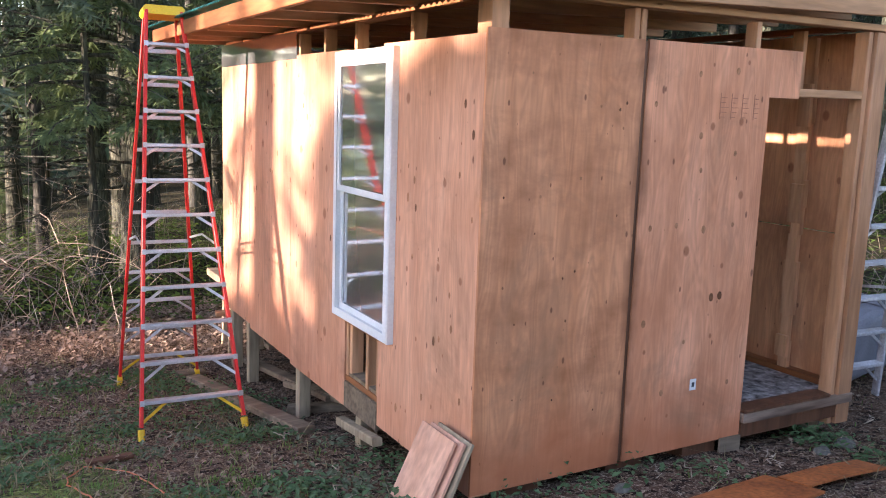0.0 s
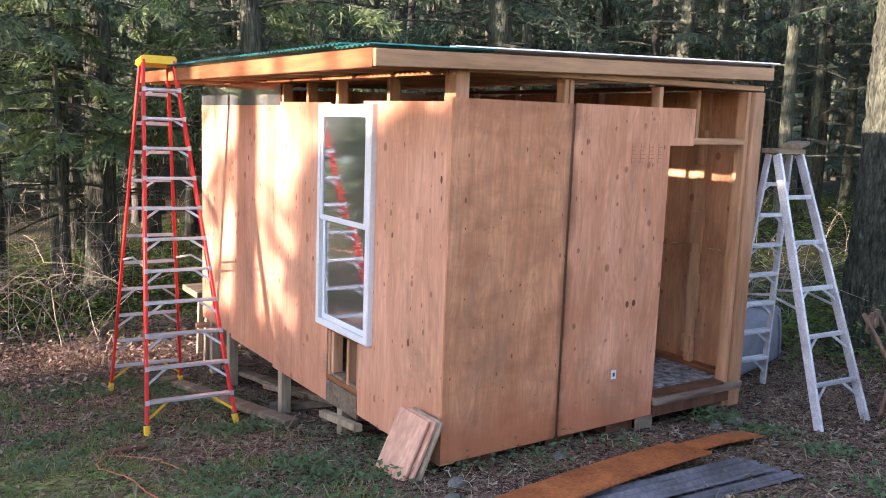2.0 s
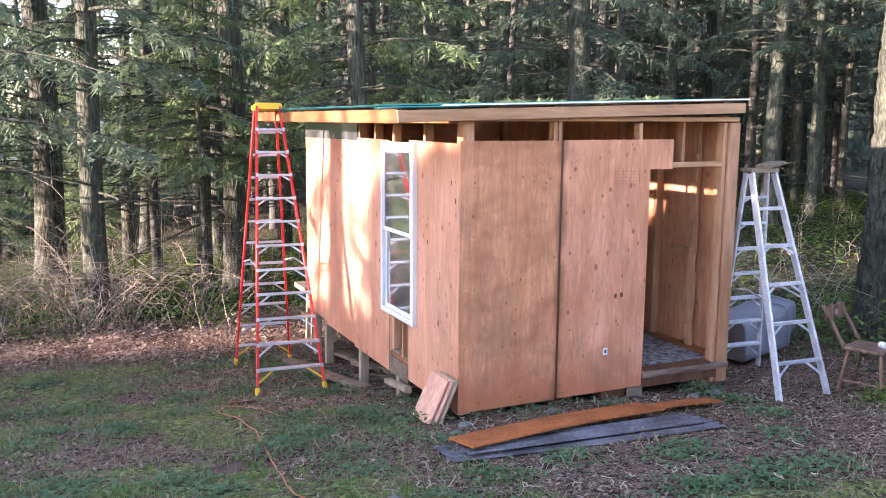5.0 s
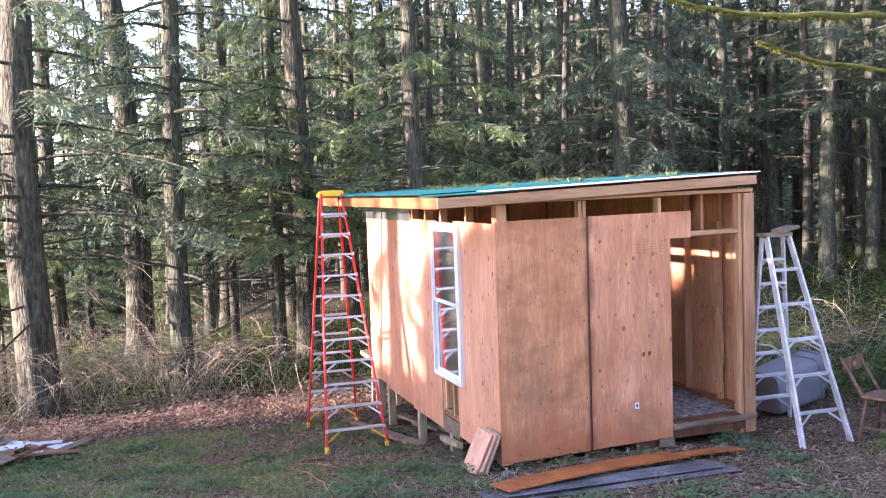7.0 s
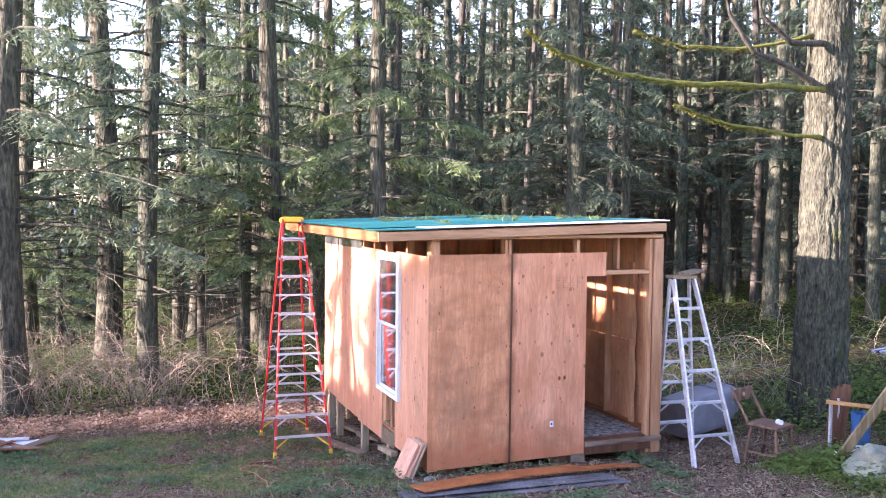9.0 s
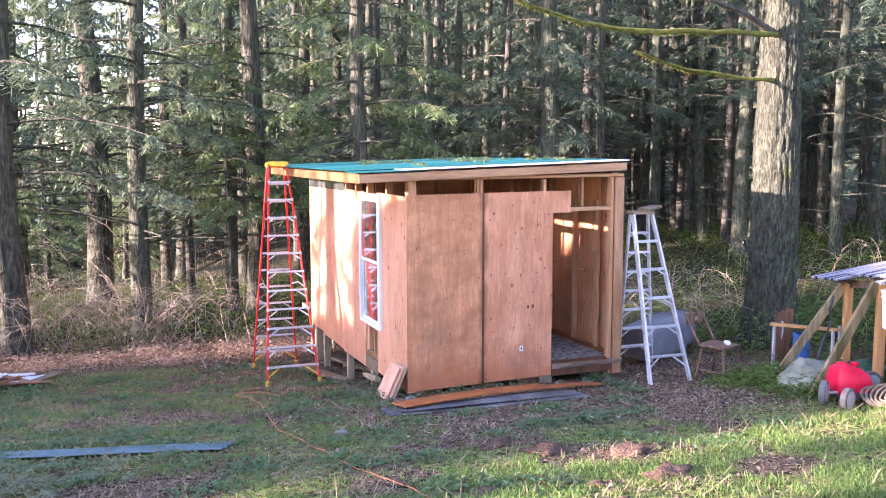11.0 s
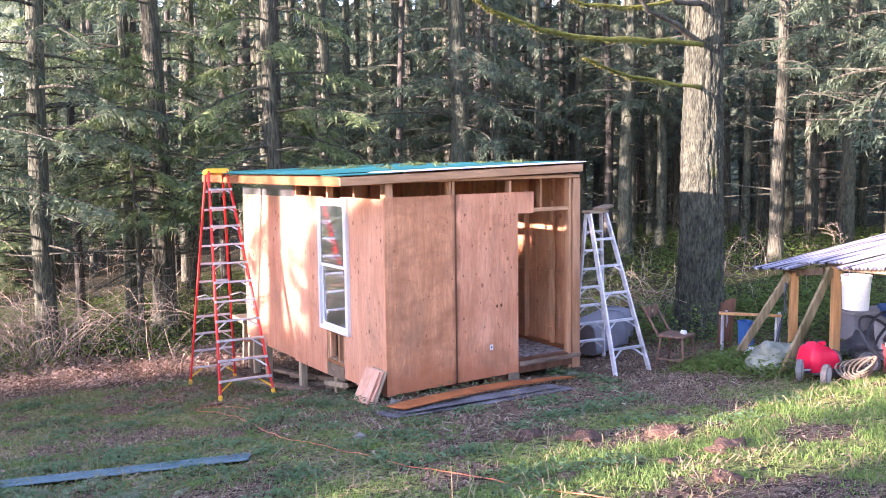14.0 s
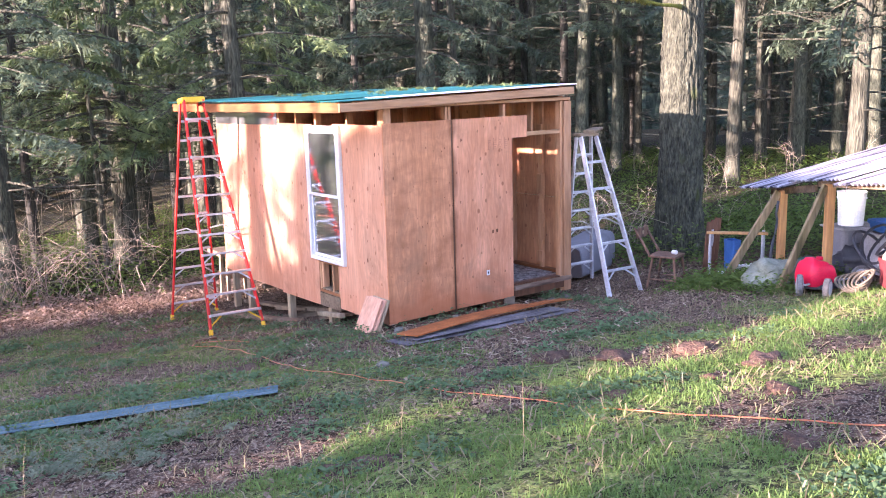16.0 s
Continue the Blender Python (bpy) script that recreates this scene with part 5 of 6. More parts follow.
# plank trestle at the far corner
tr = thing("trestle", (2.66, 9.5, ground_z(2.66, 9.5)), "grey weathered trestle at the shed's far corner", "trestle")
for x, y in ((-0.16, 0), (0.2, 0.05), (-0.14, 0.35), (0.2, 0.38)):
    part("leg", Shape().beam((x, y, 0), (x * 0.8, y, 0.82), 0.06, 0.06, (0, 1, 0)), OLD_WOOD_Z, tr)
part("top_plank", Shape().box((-0.30, -0.1, 0.82), (0.34, 0.5, 0.90), 0.008), OLD_WOOD, tr)
part("rail", Shape().beam((-0.16, 0.0, 0.45), (0.2, 0.02, 0.4), 0.03, 0.09), LUMBER_X, tr)

# ---- extension cord ----
pts = [(0.94, 5.04), (0.84, 5.67), (0.61, 6.04), (0.48, 5.8), (0.47, 5.6), (0.58, 5.08), (0.60, 4.40), (0.50, 3.5), (0.42, 2.51), (0.46, 1.9), (0.55, 1.11), (0.67, 0.04), (0.76, -0.4),
       (0.78, -0.75), (0.9, -1.29), (1.02, -1.85), (1.15, -2.25), (1.5, -3.1)]
rc = random.Random(3)
path = []
for (ax, ay), (bx, by) in zip(pts, pts[1:]):
    k = max(3, int(math.hypot(bx - ax, by - ay) / 0.07))
    for i in range(k):
        t = i / k
        x, y = ax + (bx - ax) * t + rc.uniform(-0.008, 0.008), ay + (by - ay) * t
        path.append((x, y, ground_z(x, y) + 0.010 + 0.02 * max(0, noise.noise((x * 3, y * 3, 8)))))
solo("extension_cord", Shape().tube(path, 0.0048, 6), CORD, "orange extension cord trailing through the grass", "cable", smooth=True)


# ---- wooden chair ----
def chair():
    c = thing("wooden_chair", pose(6.10, 2.74, ground_z(6.1, 2.74), 0, 0, 18) @ Matrix.Diagonal((1.05, 1.05, 1.02, 1)), "dark turned-wood chair with one carved back rail", "chair")
    seat = Shape().beam((0.0, -0.17, 0.44), (0.0, 0.19, 0.44), 0.37, 0.03, c=0.012)
    part("seat", seat, CHAIR_WOOD, c)
    for x in (-0.15, 0.15):
        for y, out in ((-0.14, -0.05), (0.14, 0.06)):
            rings = 7
            p = [Vector((x * (1.25 - 0.25 * i / rings), y + out * (1 - i / rings), 0.425 * i / rings)) for i in range(rings + 1)]
            part("leg", Shape().tube(p, [0.013, 0.019, 0.014, 0.021, 0.013, 0.02, 0.018, 0.016], 8), CHAIR_WOOD, c, smooth=True)
    for y in (-0.16, 0.16):
        part("stretcher", Shape().tube([(-0.17, y, 0.17), (0, y, 0.17), (0.17, y, 0.17)], [0.009, 0.014, 0.009], 7), CHAIR_WOOD, c)
    for x in (-0.165, 0.165):
        part("stretcher", Shape().tube([(x, -0.17, 0.13), (x, 0, 0.13), (x, 0.18, 0.13)], [0.009, 0.014, 0.009], 7), CHAIR_WOOD, c)
    for x in (-0.17, 0.17):
        p = [Vector((x, 0.17 + 0.22 * k / 6, 0.44 + 0.37 * k / 6)) for k in range(7)]
        part("back_post", Shape().tube(p, [0.016, 0.020, 0.014, 0.022, 0.015, 0.02, 0.014], 8), CHAIR_WOOD, c, smooth=True)
    rail = Shape()
    for i in range(6):
        t0, t1 = -0.185 + 0.37 * i / 6, -0.185 + 0.37 * (i + 1) / 6
        z0 = [0.67, 0.655, 0.66, 0.66, 0.655, 0.67][i]
        z1 = [0.795, 0.81, 0.80, 0.80, 0.81, 0.795][i]
        rail.beam((t0, 0.352, (z0 + z1) / 2), (t1, 0.352, (z0 + z1) / 2), 0.02, z1 - z0, c=0.004)
    rl = part("back_rail", rail, CHAIR_WOOD, c, "carved top rail")
    part("rosette", Shape().lathe([(0.026, 0), (0.03, 0.005), (0.02, 0.009)], 12, (0.0, 0.333, 0.73), "y"), OLD_WOOD_Z, rl)


chair()
g = Shape()
g.box((6.12, 2.63, ground_z(6.1, 2.74) + 0.466), (6.18, 2.69, ground_z(6.1, 2.74) + 0.52), 0.015)
solo("small_carton", g, WHITE_PLASTIC, "small crumpled white carton on the chair's seat", "carton")


# ---- grey tub behind the aluminium ladder ----
def tub(name, label, at, a, b, h, taper, material, category, rim=0.03, lid=None):
    """An open rectangular tub with rounded corners, walls and a rolled rim."""
    T = thing(name, at, label, category)
    s, n = Shape(), 24
    rings = [(0.96 * taper, 0.0), (taper, 0.02), (1.0, h), (1.0 + rim, h), (1.0 + rim, h - 0.03), (1.0 + rim * 1.3, h - 0.03), (1.0 + rim * 1.3, h + 0.012), (0.97, h + 0.012), (taper * 0.96, 0.03)]
    for k, z in rings:
        for i in range(n):
            q = 2 * math.pi * i / n
            cx, sy = math.cos(q), math.sin(q)
            e = 0.35
            s.v.append((a / 2 * k * math.copysign(abs(cx) ** e, cx), b / 2 * k * math.copysign(abs(sy) ** e, sy), z))
    for j in range(len(rings) - 1):
        for i in range(n):
            s.f.append((j * n + i, j * n + (i + 1) % n, (j + 1) * n + (i + 1) % n, (j + 1) * n + i))
    s.f += [tuple(range(n - 1, -1, -1)), tuple(range((len(rings) - 1) * n, len(rings) * n))]
    part("body", s, material, T)
    if lid:
        part("lid", Shape().box((-a * 0.53, -b * 0.53, h + 0.014), (a * 0.53, b * 0.53, h + 0.045), 0.012), lid, T)
    return T


gz = ground_z(6.65, 4.75)
tub("plastic_tub", "large grey plastic tub tipped on its side", pose(6.30, 4.85, gz + 0.27, 0, 82, 8), 0.56, 0.58, 0.75, 0.92, GREY_PLASTIC, "tub")
tub("plastic_tub", "smaller grey plastic tub behind a larger one", pose(6.95, 5.15, gz + 0.28, 20, 80, 30), 0.5, 0.5, 0.55, 0.85, GREY_PLASTIC, "tub")

# ---- lean-to shelter with clutter ----
U, V = Vector((0.53, 0.85, 0)).normalized(), Vector((0.85, -0.53, 0)).normalized()
LO = Vector((6.39, 0.63, 0))


def lp(u, v, z=None, lift=0.0):
    p = LO + U * u + V * v
    return Vector((p.x, p.y, (ground_z(p.x, p.y) + lift) if z is None else z))


def at_ground(u, v, turn=0.0, lift=0.0):
    p = lp(u, v, None, lift)
    return Matrix.Translation(p) @ pose(0, 0, 0, 0, 0, math.degrees(math.atan2(V.y, V.x)) + turn)


lean = thing("lean_to", lp(0, 0), "low open lean-to of rough posts with a corrugated roof", "shelter")
POST = wood("orange_fir_post", (0.42, 0.20, 0.075), (0.55, 0.29, 0.12), 2, 0.7, grain=0.2)


def lq(name, s, m_, label=""):
    return part(name, s, m_, lean, label, False, True)


for u, v, z in ((0, 0, 1.62), (1.15, 0, 1.42), (0.0, 1.9, 2.0), (1.15, 1.9, 1.85), (-1.9, 0.3, 1.8), (-1.9, 1.9, 2.1)):
    lq("post", Shape().beam(lp(u, v, None, -0.1), lp(u, v, z), 0.09, 0.09, (0.53, 0.85, 0), 0.006), POST, "sawn orange-brown post")
for (u, z), (fx, fy) in (((1.15, 1.40), (6.22, 1.98)), ((0.0, 1.60), (5.63, 0.80))):
    lq("brace", Shape().beam((fx, fy, ground_z(fx, fy) - 0.05), lp(u, -0.06, z), 0.045, 0.10, (0, 0, 1), 0.006), BRACE_WOOD, "mossy weathered diagonal plank brace")
lq("beam", Shape().beam(lp(1.5, 0.02, 1.37), lp(0.35, 0.02, 1.53), 0.04, 0.09), OLD_WOOD)
lq("beam", Shape().beam(lp(0.3, 0.02, 1.60), lp(-1.6, 0.02, 1.75), 0.04, 0.09), OLD_WOOD)
lq("beam", Shape().beam(lp(1.5, 1.9, 1.85), lp(-1.6, 1.9, 2.1), 0.04, 0.09), OLD_WOOD)
slope = (V + Vector((0, 0, 0.25))).normalized()
for u0, u1, z, v0 in ((0.70, 2.0, 1.46, -0.22), (-0.45, 0.80, 1.66, -0.12), (-1.7, -0.38, 1.74, -0.2)):
    o = lp(u0, v0, z + 0.06)
    lq("roof_sheet", Shape().sheet(o, slope, (U + Vector((0, 0, -0.11))).normalized(), 2.5, u1 - u0, 0.085, 0.016, 0.003, 3, 0.01), GALV, "worn white corrugated roof sheet with dark streaks")


def bucket(name, label, at, r, h, m_, hang=None):
    b = thing(name, at, label, "bucket")
    part("body", Shape().lathe([(r * 0.86, 0), (r * 0.88, 0.004), (r * 0.98, h * 0.8), (r * 1.05, h * 0.8), (r * 1.05, h * 0.84), (r, h * 0.84), (r * 1.02, h), (r * 1.06, h), (r * 1.06, h - 0.02), (r * 0.96, h - 0.01), (r * 0.84, 0.01)], 26),
         m_, b, smooth=False)
    p = [(r * 1.05 * math.cos(t), 0, h - 0.04 + (hang or 0.2) * math.sin(t)) for t in [math.pi * i / 10 for i in range(11)]]
    part("handle", Shape().tube(p, 0.004, 5), HUB, b)
    return b


bucket("bucket", "white plastic bucket hung by its wire handle", Matrix.Translation(lp(-0.42, 0.02, 1.20)), 0.15, 0.38, WHITE_PLASTIC, 0.17)


def wheel(parent, at, r, w, turn):
    m = pose(*at, 0, 0, turn)
    s = Shape().lathe([(r * 0.7, -w / 2), (r * 0.92, -w / 2), (r, -w / 2 * 0.7), (r, w / 2 * 0.7), (r * 0.92, w / 2), (r * 0.55, w / 2)], 22, (0, 0, 0), "y")
    s.v = [tuple(m @ Vector(p)) for p in s.v]
    t = part("wheel", s, RUBBER, parent)
    h = Shape().lathe([(r * 0.15, -w / 2 - 0.012), (r * 0.74, -w / 2 - 0.004), (r * 0.74, w / 2 + 0.004), (r * 0.15, w / 2 + 0.012)], 16, (0, 0, 0), "y")
    h.v = [tuple(m @ Vector(p)) for p in h.v]
    part("hub", h, HUB, t, "grey plastic hub")


mower = thing("lawn_mower", pose(5.66, 0.27, ground_z(5.66, 0.27), 0, 0, -18), "old lawn mower with a bright red cowl and grey wheels", "lawn mower")
for x, y, turn in ((-0.32, -0.02, 50), (0.62, 0.06, -38), (0.14, 0.36, 10), (0.34, 0.30, 4)):
    wheel(mower, (x, y, 0.115), 0.12, 0.06, turn)
part("deck", Shape().lathe([(0.22, 0.05), (0.24, 0.06), (0.23, 0.10), (0.16, 0.13), (0.05, 0.14)], 24, (0.04, 0.12, 0)), DARK_PLASTIC, mower, smooth=False)
cw = Shape()
n = 28
for k, z in ((0.96, 0.0), (1.0, 0.03), (1.03, 0.10), (0.98, 0.17), (0.90, 0.235), (0.76, 0.275), (0.62, 0.285), (0.55, 0.31), (0.25, 0.318)):
    for i in range(n):
        q = 2 * math.pi * i / n
        cx, sy = math.cos(q), math.sin(q)
        rib = 1 + 0.02 * math.cos(q * 7)
        cw.v.append((0.18 * k * rib * math.copysign(abs(cx) ** 0.45, cx), 0.10 + 0.17 * k * rib * math.copysign(abs(sy) ** 0.45, sy), 0.08 + 0.86 * z * (1 - 0.12 * cx)))
rows_ = len(cw.v) // n
for j in range(rows_ - 1):
    for i in range(n):
        cw.f.append((j * n + i, j * n + (i + 1) % n, (j + 1) * n + (i + 1) % n, (j + 1) * n + i))
cw.f.append(tuple(range((rows_ - 1) * n, rows_ * n)))
cowl = part("cowl", cw, RED_PLASTIC, mower, "bright red plastic cowl", smooth=True)
part("filler_cap", Shape().lathe([(0.035, 0.34), (0.04, 0.345), (0.04, 0.372), (0.03, 0.378)], 14, (0.06, 0.12, 0)), RED_PLASTIC, cowl)
part("axle", Shape().tube([(-0.32, -0.02, 0.11), (0.62, 0.06, 0.11)], 0.012, 6), HUB, mower)

tub("storage_tote", "grey storage tote with a lid under the lean-to", at_ground(0.75, 0.75, 10, 0.1), 0.62, 0.42, 0.36, 0.88, GREY_PLASTIC, "storage tote", lid=HUB)
tub("blue_tub", "bright blue plastic tub in the clutter", at_ground(-0.10, 0.75, 0, 0.50), 0.50, 0.36, 0.12, 0.9, BLUE_PLASTIC, "tub")
tub("plastic_crate", "cloudy grey plastic tote holding up a blue tub", at_ground(-0.10, 0.75, 0, 0.0), 0.58, 0.44, 0.48, 0.88, HUB, "crate")
tub("blue_crate", "narrow blue plastic bin beneath the rack", at_ground(1.98, -0.30, 15, 0.02), 0.15, 0.22, 0.44, 0.92, BLUE_PLASTIC, "bin")
hk = lp(0.62, -0.32)
solo("tool_handle", Shape().tube([(hk.x - 0.26, hk.y - 0.08, hk.z + 0.30), (hk.x - 0.12, hk.y - 0.02, hk.z + 0.50), (hk.x + 0.02, hk.y + 0.03, hk.z + 0.66), (hk.x + 0.05, hk.y + 0.04, hk.z + 0.76),
                                  (hk.x - 0.01, hk.y + 0.02, hk.z + 0.84), (hk.x + 0.03, hk.y + 0.03, hk.z + 0.93), (hk.x + 0.06, hk.y + 0.04, hk.z + 0.99)],
                                 [0.022, 0.020, 0.016, 0.014, 0.014, 0.018, 0.016], 8), DARK_PLASTIC, "bent black tool handle leaning on a canvas sack", "tool", smooth=True)
tub("red_crate", "dull red plastic crate full of odds and ends", at_ground(-1.12, 0.25, -10, 0.0), 0.46, 0.36, 0.30, 0.92, mat("dull_red_plastic", (0.09, 0.016, 0.018), (0.17, 0.030, 0.032), 3, 0.7), "crate")


def lump(name, label, category, at, size, m_, seed, squash=0.6, rough=0.22):
    """A soft sack or cloth heap."""
    bm = bmesh.new()
    bmesh.ops.create_icosphere(bm, subdivisions=3, radius=1)
    for vert in bm.verts:
        k = 1 + rough * noise.noise(vert.co * 1.7 + Vector((seed, 0, 0))) + 0.10 * noise.noise(vert.co * 4 + Vector((0, seed, 0)))
        vert.co = Vector((vert.co.x * size[0] * k, vert.co.y * size[1] * k, max(-size[2] * squash, vert.co.z * size[2] * k) + size[2] * squash))
    me = bpy.data.meshes.new(name)
    bm.to_mesh(me)
    bm.free()
    me.materials.append(m_)
    me.shade_smooth()
    ob = new(name, me)
    ob.matrix_basis = at
    return tagged(ob, label, category)


lump("canvas_sack", "pale grey-green sack slumped on the weeds", "sack", Matrix.Translation((5.98, 1.02, ground_z(5.98, 1.02) - 0.02)) @ pose(0, 0, 0, 0, 0, -20), (0.36, 0.22, 0.24), SACK, 2.0, 0.6, 0.6)
lump("cloth", "crumpled cream cloth on the clutter", "cloth", at_ground(-1.12, 0.25, 0, 0.28), (0.24, 0.17, 0.10), mat("cream_cloth", (0.22, 0.17, 0.12), (0.36, 0.29, 0.22), 6, 0.9, fine=50, grain=0.2, bump=0.4), 5.0)
lump("tarpaulin", "dark tarpaulin heap under the lean-to", "tarpaulin", at_ground(0.25, 0.55, 0, -0.02), (0.32, 0.3, 0.2), DARK_PLASTIC, 8.0, 0.6, 0.7)
lump("refuse_bag", "crumpled black plastic refuse bag in the clutter", "bag", at_ground(-0.95, 0.62, 20, -0.02), (0.24, 0.20, 0.30), DARK_PLASTIC, 14.0, 0.6, 0.9)
lump("netting", "crumpled green netting beside the post", "netting", at_ground(0.4, -0.05, 0, -0.02), (0.25, 0.2, 0.18), mat("green_netting", (0.02, 0.06, 0.045), (0.06, 0.13, 0.09), 12, 0.8, fine=60, grain=0.4, bump=0.6), 11.0)
hz = Shape()
for k in range(5):
    o = lp(-0.45 - 0.05 * k, 0.3 + 0.05 * k)
    hz.tube([(o.x + 0.28 * math.cos(t) + 0.03 * k, o.y + 0.20 * math.sin(t), o.z + 0.35 + 0.05 * k + 0.22 * math.sin(t + k)) for t in [2 * math.pi * i / 18 for i in range(19)]], 0.016, 6)
solo("garden_hose", hz, DARK_PLASTIC, "loose coils of black hose in the clutter", "hose", smooth=True)
rp_ = Shape()
for k in range(6):
    o = lp(-1.0 - 0.02 * k, -0.28 + 0.02 * k)
    rp_.tube([(o.x + (0.21 - 0.018 * k) * math.cos(t), o.y + (0.13 - 0.012 * k) * math.sin(t), o.z + 0.09 + 0.014 * k + 0.07 * math.sin(t + 0.4 * k)) for t in [2 * math.pi * i / 20 for i in range(21)]], 0.013, 6)
solo("rope_coil", rp_, mat("tan_rope", (0.10, 0.078, 0.052), (0.20, 0.16, 0.115), 9, 0.9, fine=70, grain=0.3, bump=0.5), "loose coil of tan rope slumped on the clutter", "rope", smooth=True)
wl = thing("loose_wheel", at_ground(-1.15, -0.62, 0), "loose grey mower wheel lying by the clutter", "wheel")
wheel(wl, (0, 0, 0.10), 0.11, 0.06, 50)

# rack of boards by the old fir
rack = thing("board_rack", (6.85, 2.60, ground_z(6.85, 2.6)), "low wooden rack with boards leaning on it", "rack")
for (x, y), h in (((0, 0), 0.62), ((0.42, -0.55), 0.62), ((0.32, 0.2), 0.62), ((0.75, -0.35), 0.62)):
    part("post", Shape().beam((x, y, -0.05), (x, y, h), 0.034, 0.034, (0, 1, 0)), HUB, rack, "thin grey metal leg")
part("top_board", Shape().beam((-0.03, 0.04, 0.635), (0.46, -0.60, 0.635), 0.10, 0.03), POST, rack, "orange-brown board across the top")
for i in range(3):
    o = lp(2.15 + 0.03 * i, -0.62 + 0.07 * i)
    solo("leaning_plank", Shape().beam((o.x, o.y, o.z - 0.02), (o.x + 0.16, o.y + 0.05, o.z + 0.74 + 0.02 * i), 0.10, 0.025, (0.5, 0.8, 0)), DARK_WOOD, "dark old plank leaning against the rack", "board", "planks by the rack")
for i, (u, v, w, tt) in enumerate(((1.45, -0.5, 0.5, 30), (1.3, -0.35, 0.4, 10))):
    o = at_ground(u, v, tt, 0.08 + 0.05 * i)
    s = Shape().box((-w / 2, -0.06, 0), (w / 2, 0.06, 0.03), 0.006)
    solo("white_board", s, WHITE_PLASTIC, "short white painted board in the weeds", "board", "white boards", at=o)

# ---- pile of torn boards at the clearing's western edge ----
rp = random.Random(21)
PILE = [wood("red_brown_scrap", (0.16, 0.06, 0.03), (0.30, 0.13, 0.07), 0, 0.8, grain=0.3), mat("white_painted_scrap", (0.55, 0.56, 0.60), (0.72, 0.73, 0.76), 5, 0.6, fine=30, grain=0.2), OLD_WOOD]
for i in range(34):
    x, y = -3.35 + rp.gauss(0, 0.75), 8.9 + rp.gauss(0, 0.35)
    h = 0.22 * math.exp(-((x + 3.7) ** 2) / 1.1)
    ln, w = rp.uniform(0.25, 0.9), rp.uniform(0.06, 0.26)
    s = Shape().box((-ln / 2, -w / 2, 0), (ln / 2, w / 2, rp.uniform(0.008, 0.02)), 0.002)
    k = rp.choice((0, 0, 1, 1, 2))
    solo("scrap_board", s, PILE[k], ("red-brown wood scrap on a debris pile", "white painted scrap on a debris pile", "grey weathered scrap on a debris pile")[k], "scrap wood", "debris pile",
         at=pose(x, y, ground_z(x, y) + 0.02 + h * rp.uniform(0.2, 1), rp.uniform(-9, 9), rp.uniform(-9, 9), rp.uniform(-50, 50)))
solo("old_board", Shape().beam((-5.2, 9.2, ground_z(-5.2, 9.2) + 0.4), (-3.4, 9.0, ground_z(-3.4, 9) + 0.28), 0.03, 0.09), PILE[0], "long red-brown board on a debris pile", "scrap wood", "debris pile")

# ---- soil heaps and stones ----
MOLE = mat("fresh_soil", (0.060, 0.032, 0.021), (0.145, 0.083, 0.057), 9, 0.95, fine=45, grain=0.4, bump=0.9, depth=0.03)
for i, (x, y, r) in enumerate(((1.93, 0.63, 0.20), (2.16, 0.14, 0.2), (2.41, -1.13, 0.22), (1.96, -1.04, 0.14), (1.65, -1.73, 0.16), (0.82, -2.39, 0.15), (0.56, -2.44, 0.08), (1.06, -0.86, 0.26), (-0.75, -0.61, 0.28), (2.7, -0.3, 0.2), (0.2, 3.3, 0.25))):
    flat = 0.35 if i not in (7, 8, 10) else 0.12
    lump("molehill", "crumbly heap of fresh brown soil", "soil heap", Matrix.Translation((x, y, ground_z(x, y) - 0.02)), (r * 0.85, r * 0.75, r * 0.8 * flat), MOLE, i * 3.1, 0.25, 0.8)
for i, (x, y, r) in enumerate(((0.90, 1.85, 0.055), (5.0, 3.6, 0.06), (2.2, 3.55, 0.05), (5.55, 0.95, 0.05), (4.7, 3.55, 0.05), (3.1, 3.6, 0.045), (2.0, 3.3, 0.04))):
    lump("fieldstone", "grey fieldstone half sunk in the soil", "stone", Matrix.Translation((x, y, ground_z(x, y) - r * 0.3)), (r * 1.2, r, r * 0.75), STONE, i * 2.7 + 1)

# ---- litter on the roof ----
rng = np.random.default_rng(5)
out = []
for i in range(34):
    x, y = rng.uniform(2.6, 5.0), rng.uniform(4.6, 8.2)
    z = roof_z(x) + 0.175
    needles_on(limb_path((x, y, z), rng.uniform(0, 6.28), rng.uniform(0.15, 0.5), 0.12, 0.1, rng), rng, out, 22, 0.14, -0.05, 0.05)
tagged(new("fallen_sprays", tri_mesh("fallen_sprays", out, NEEDLES_BRIGHT)), "small fallen fir sprays lying on the green roof", "twigs", kind="stuff")


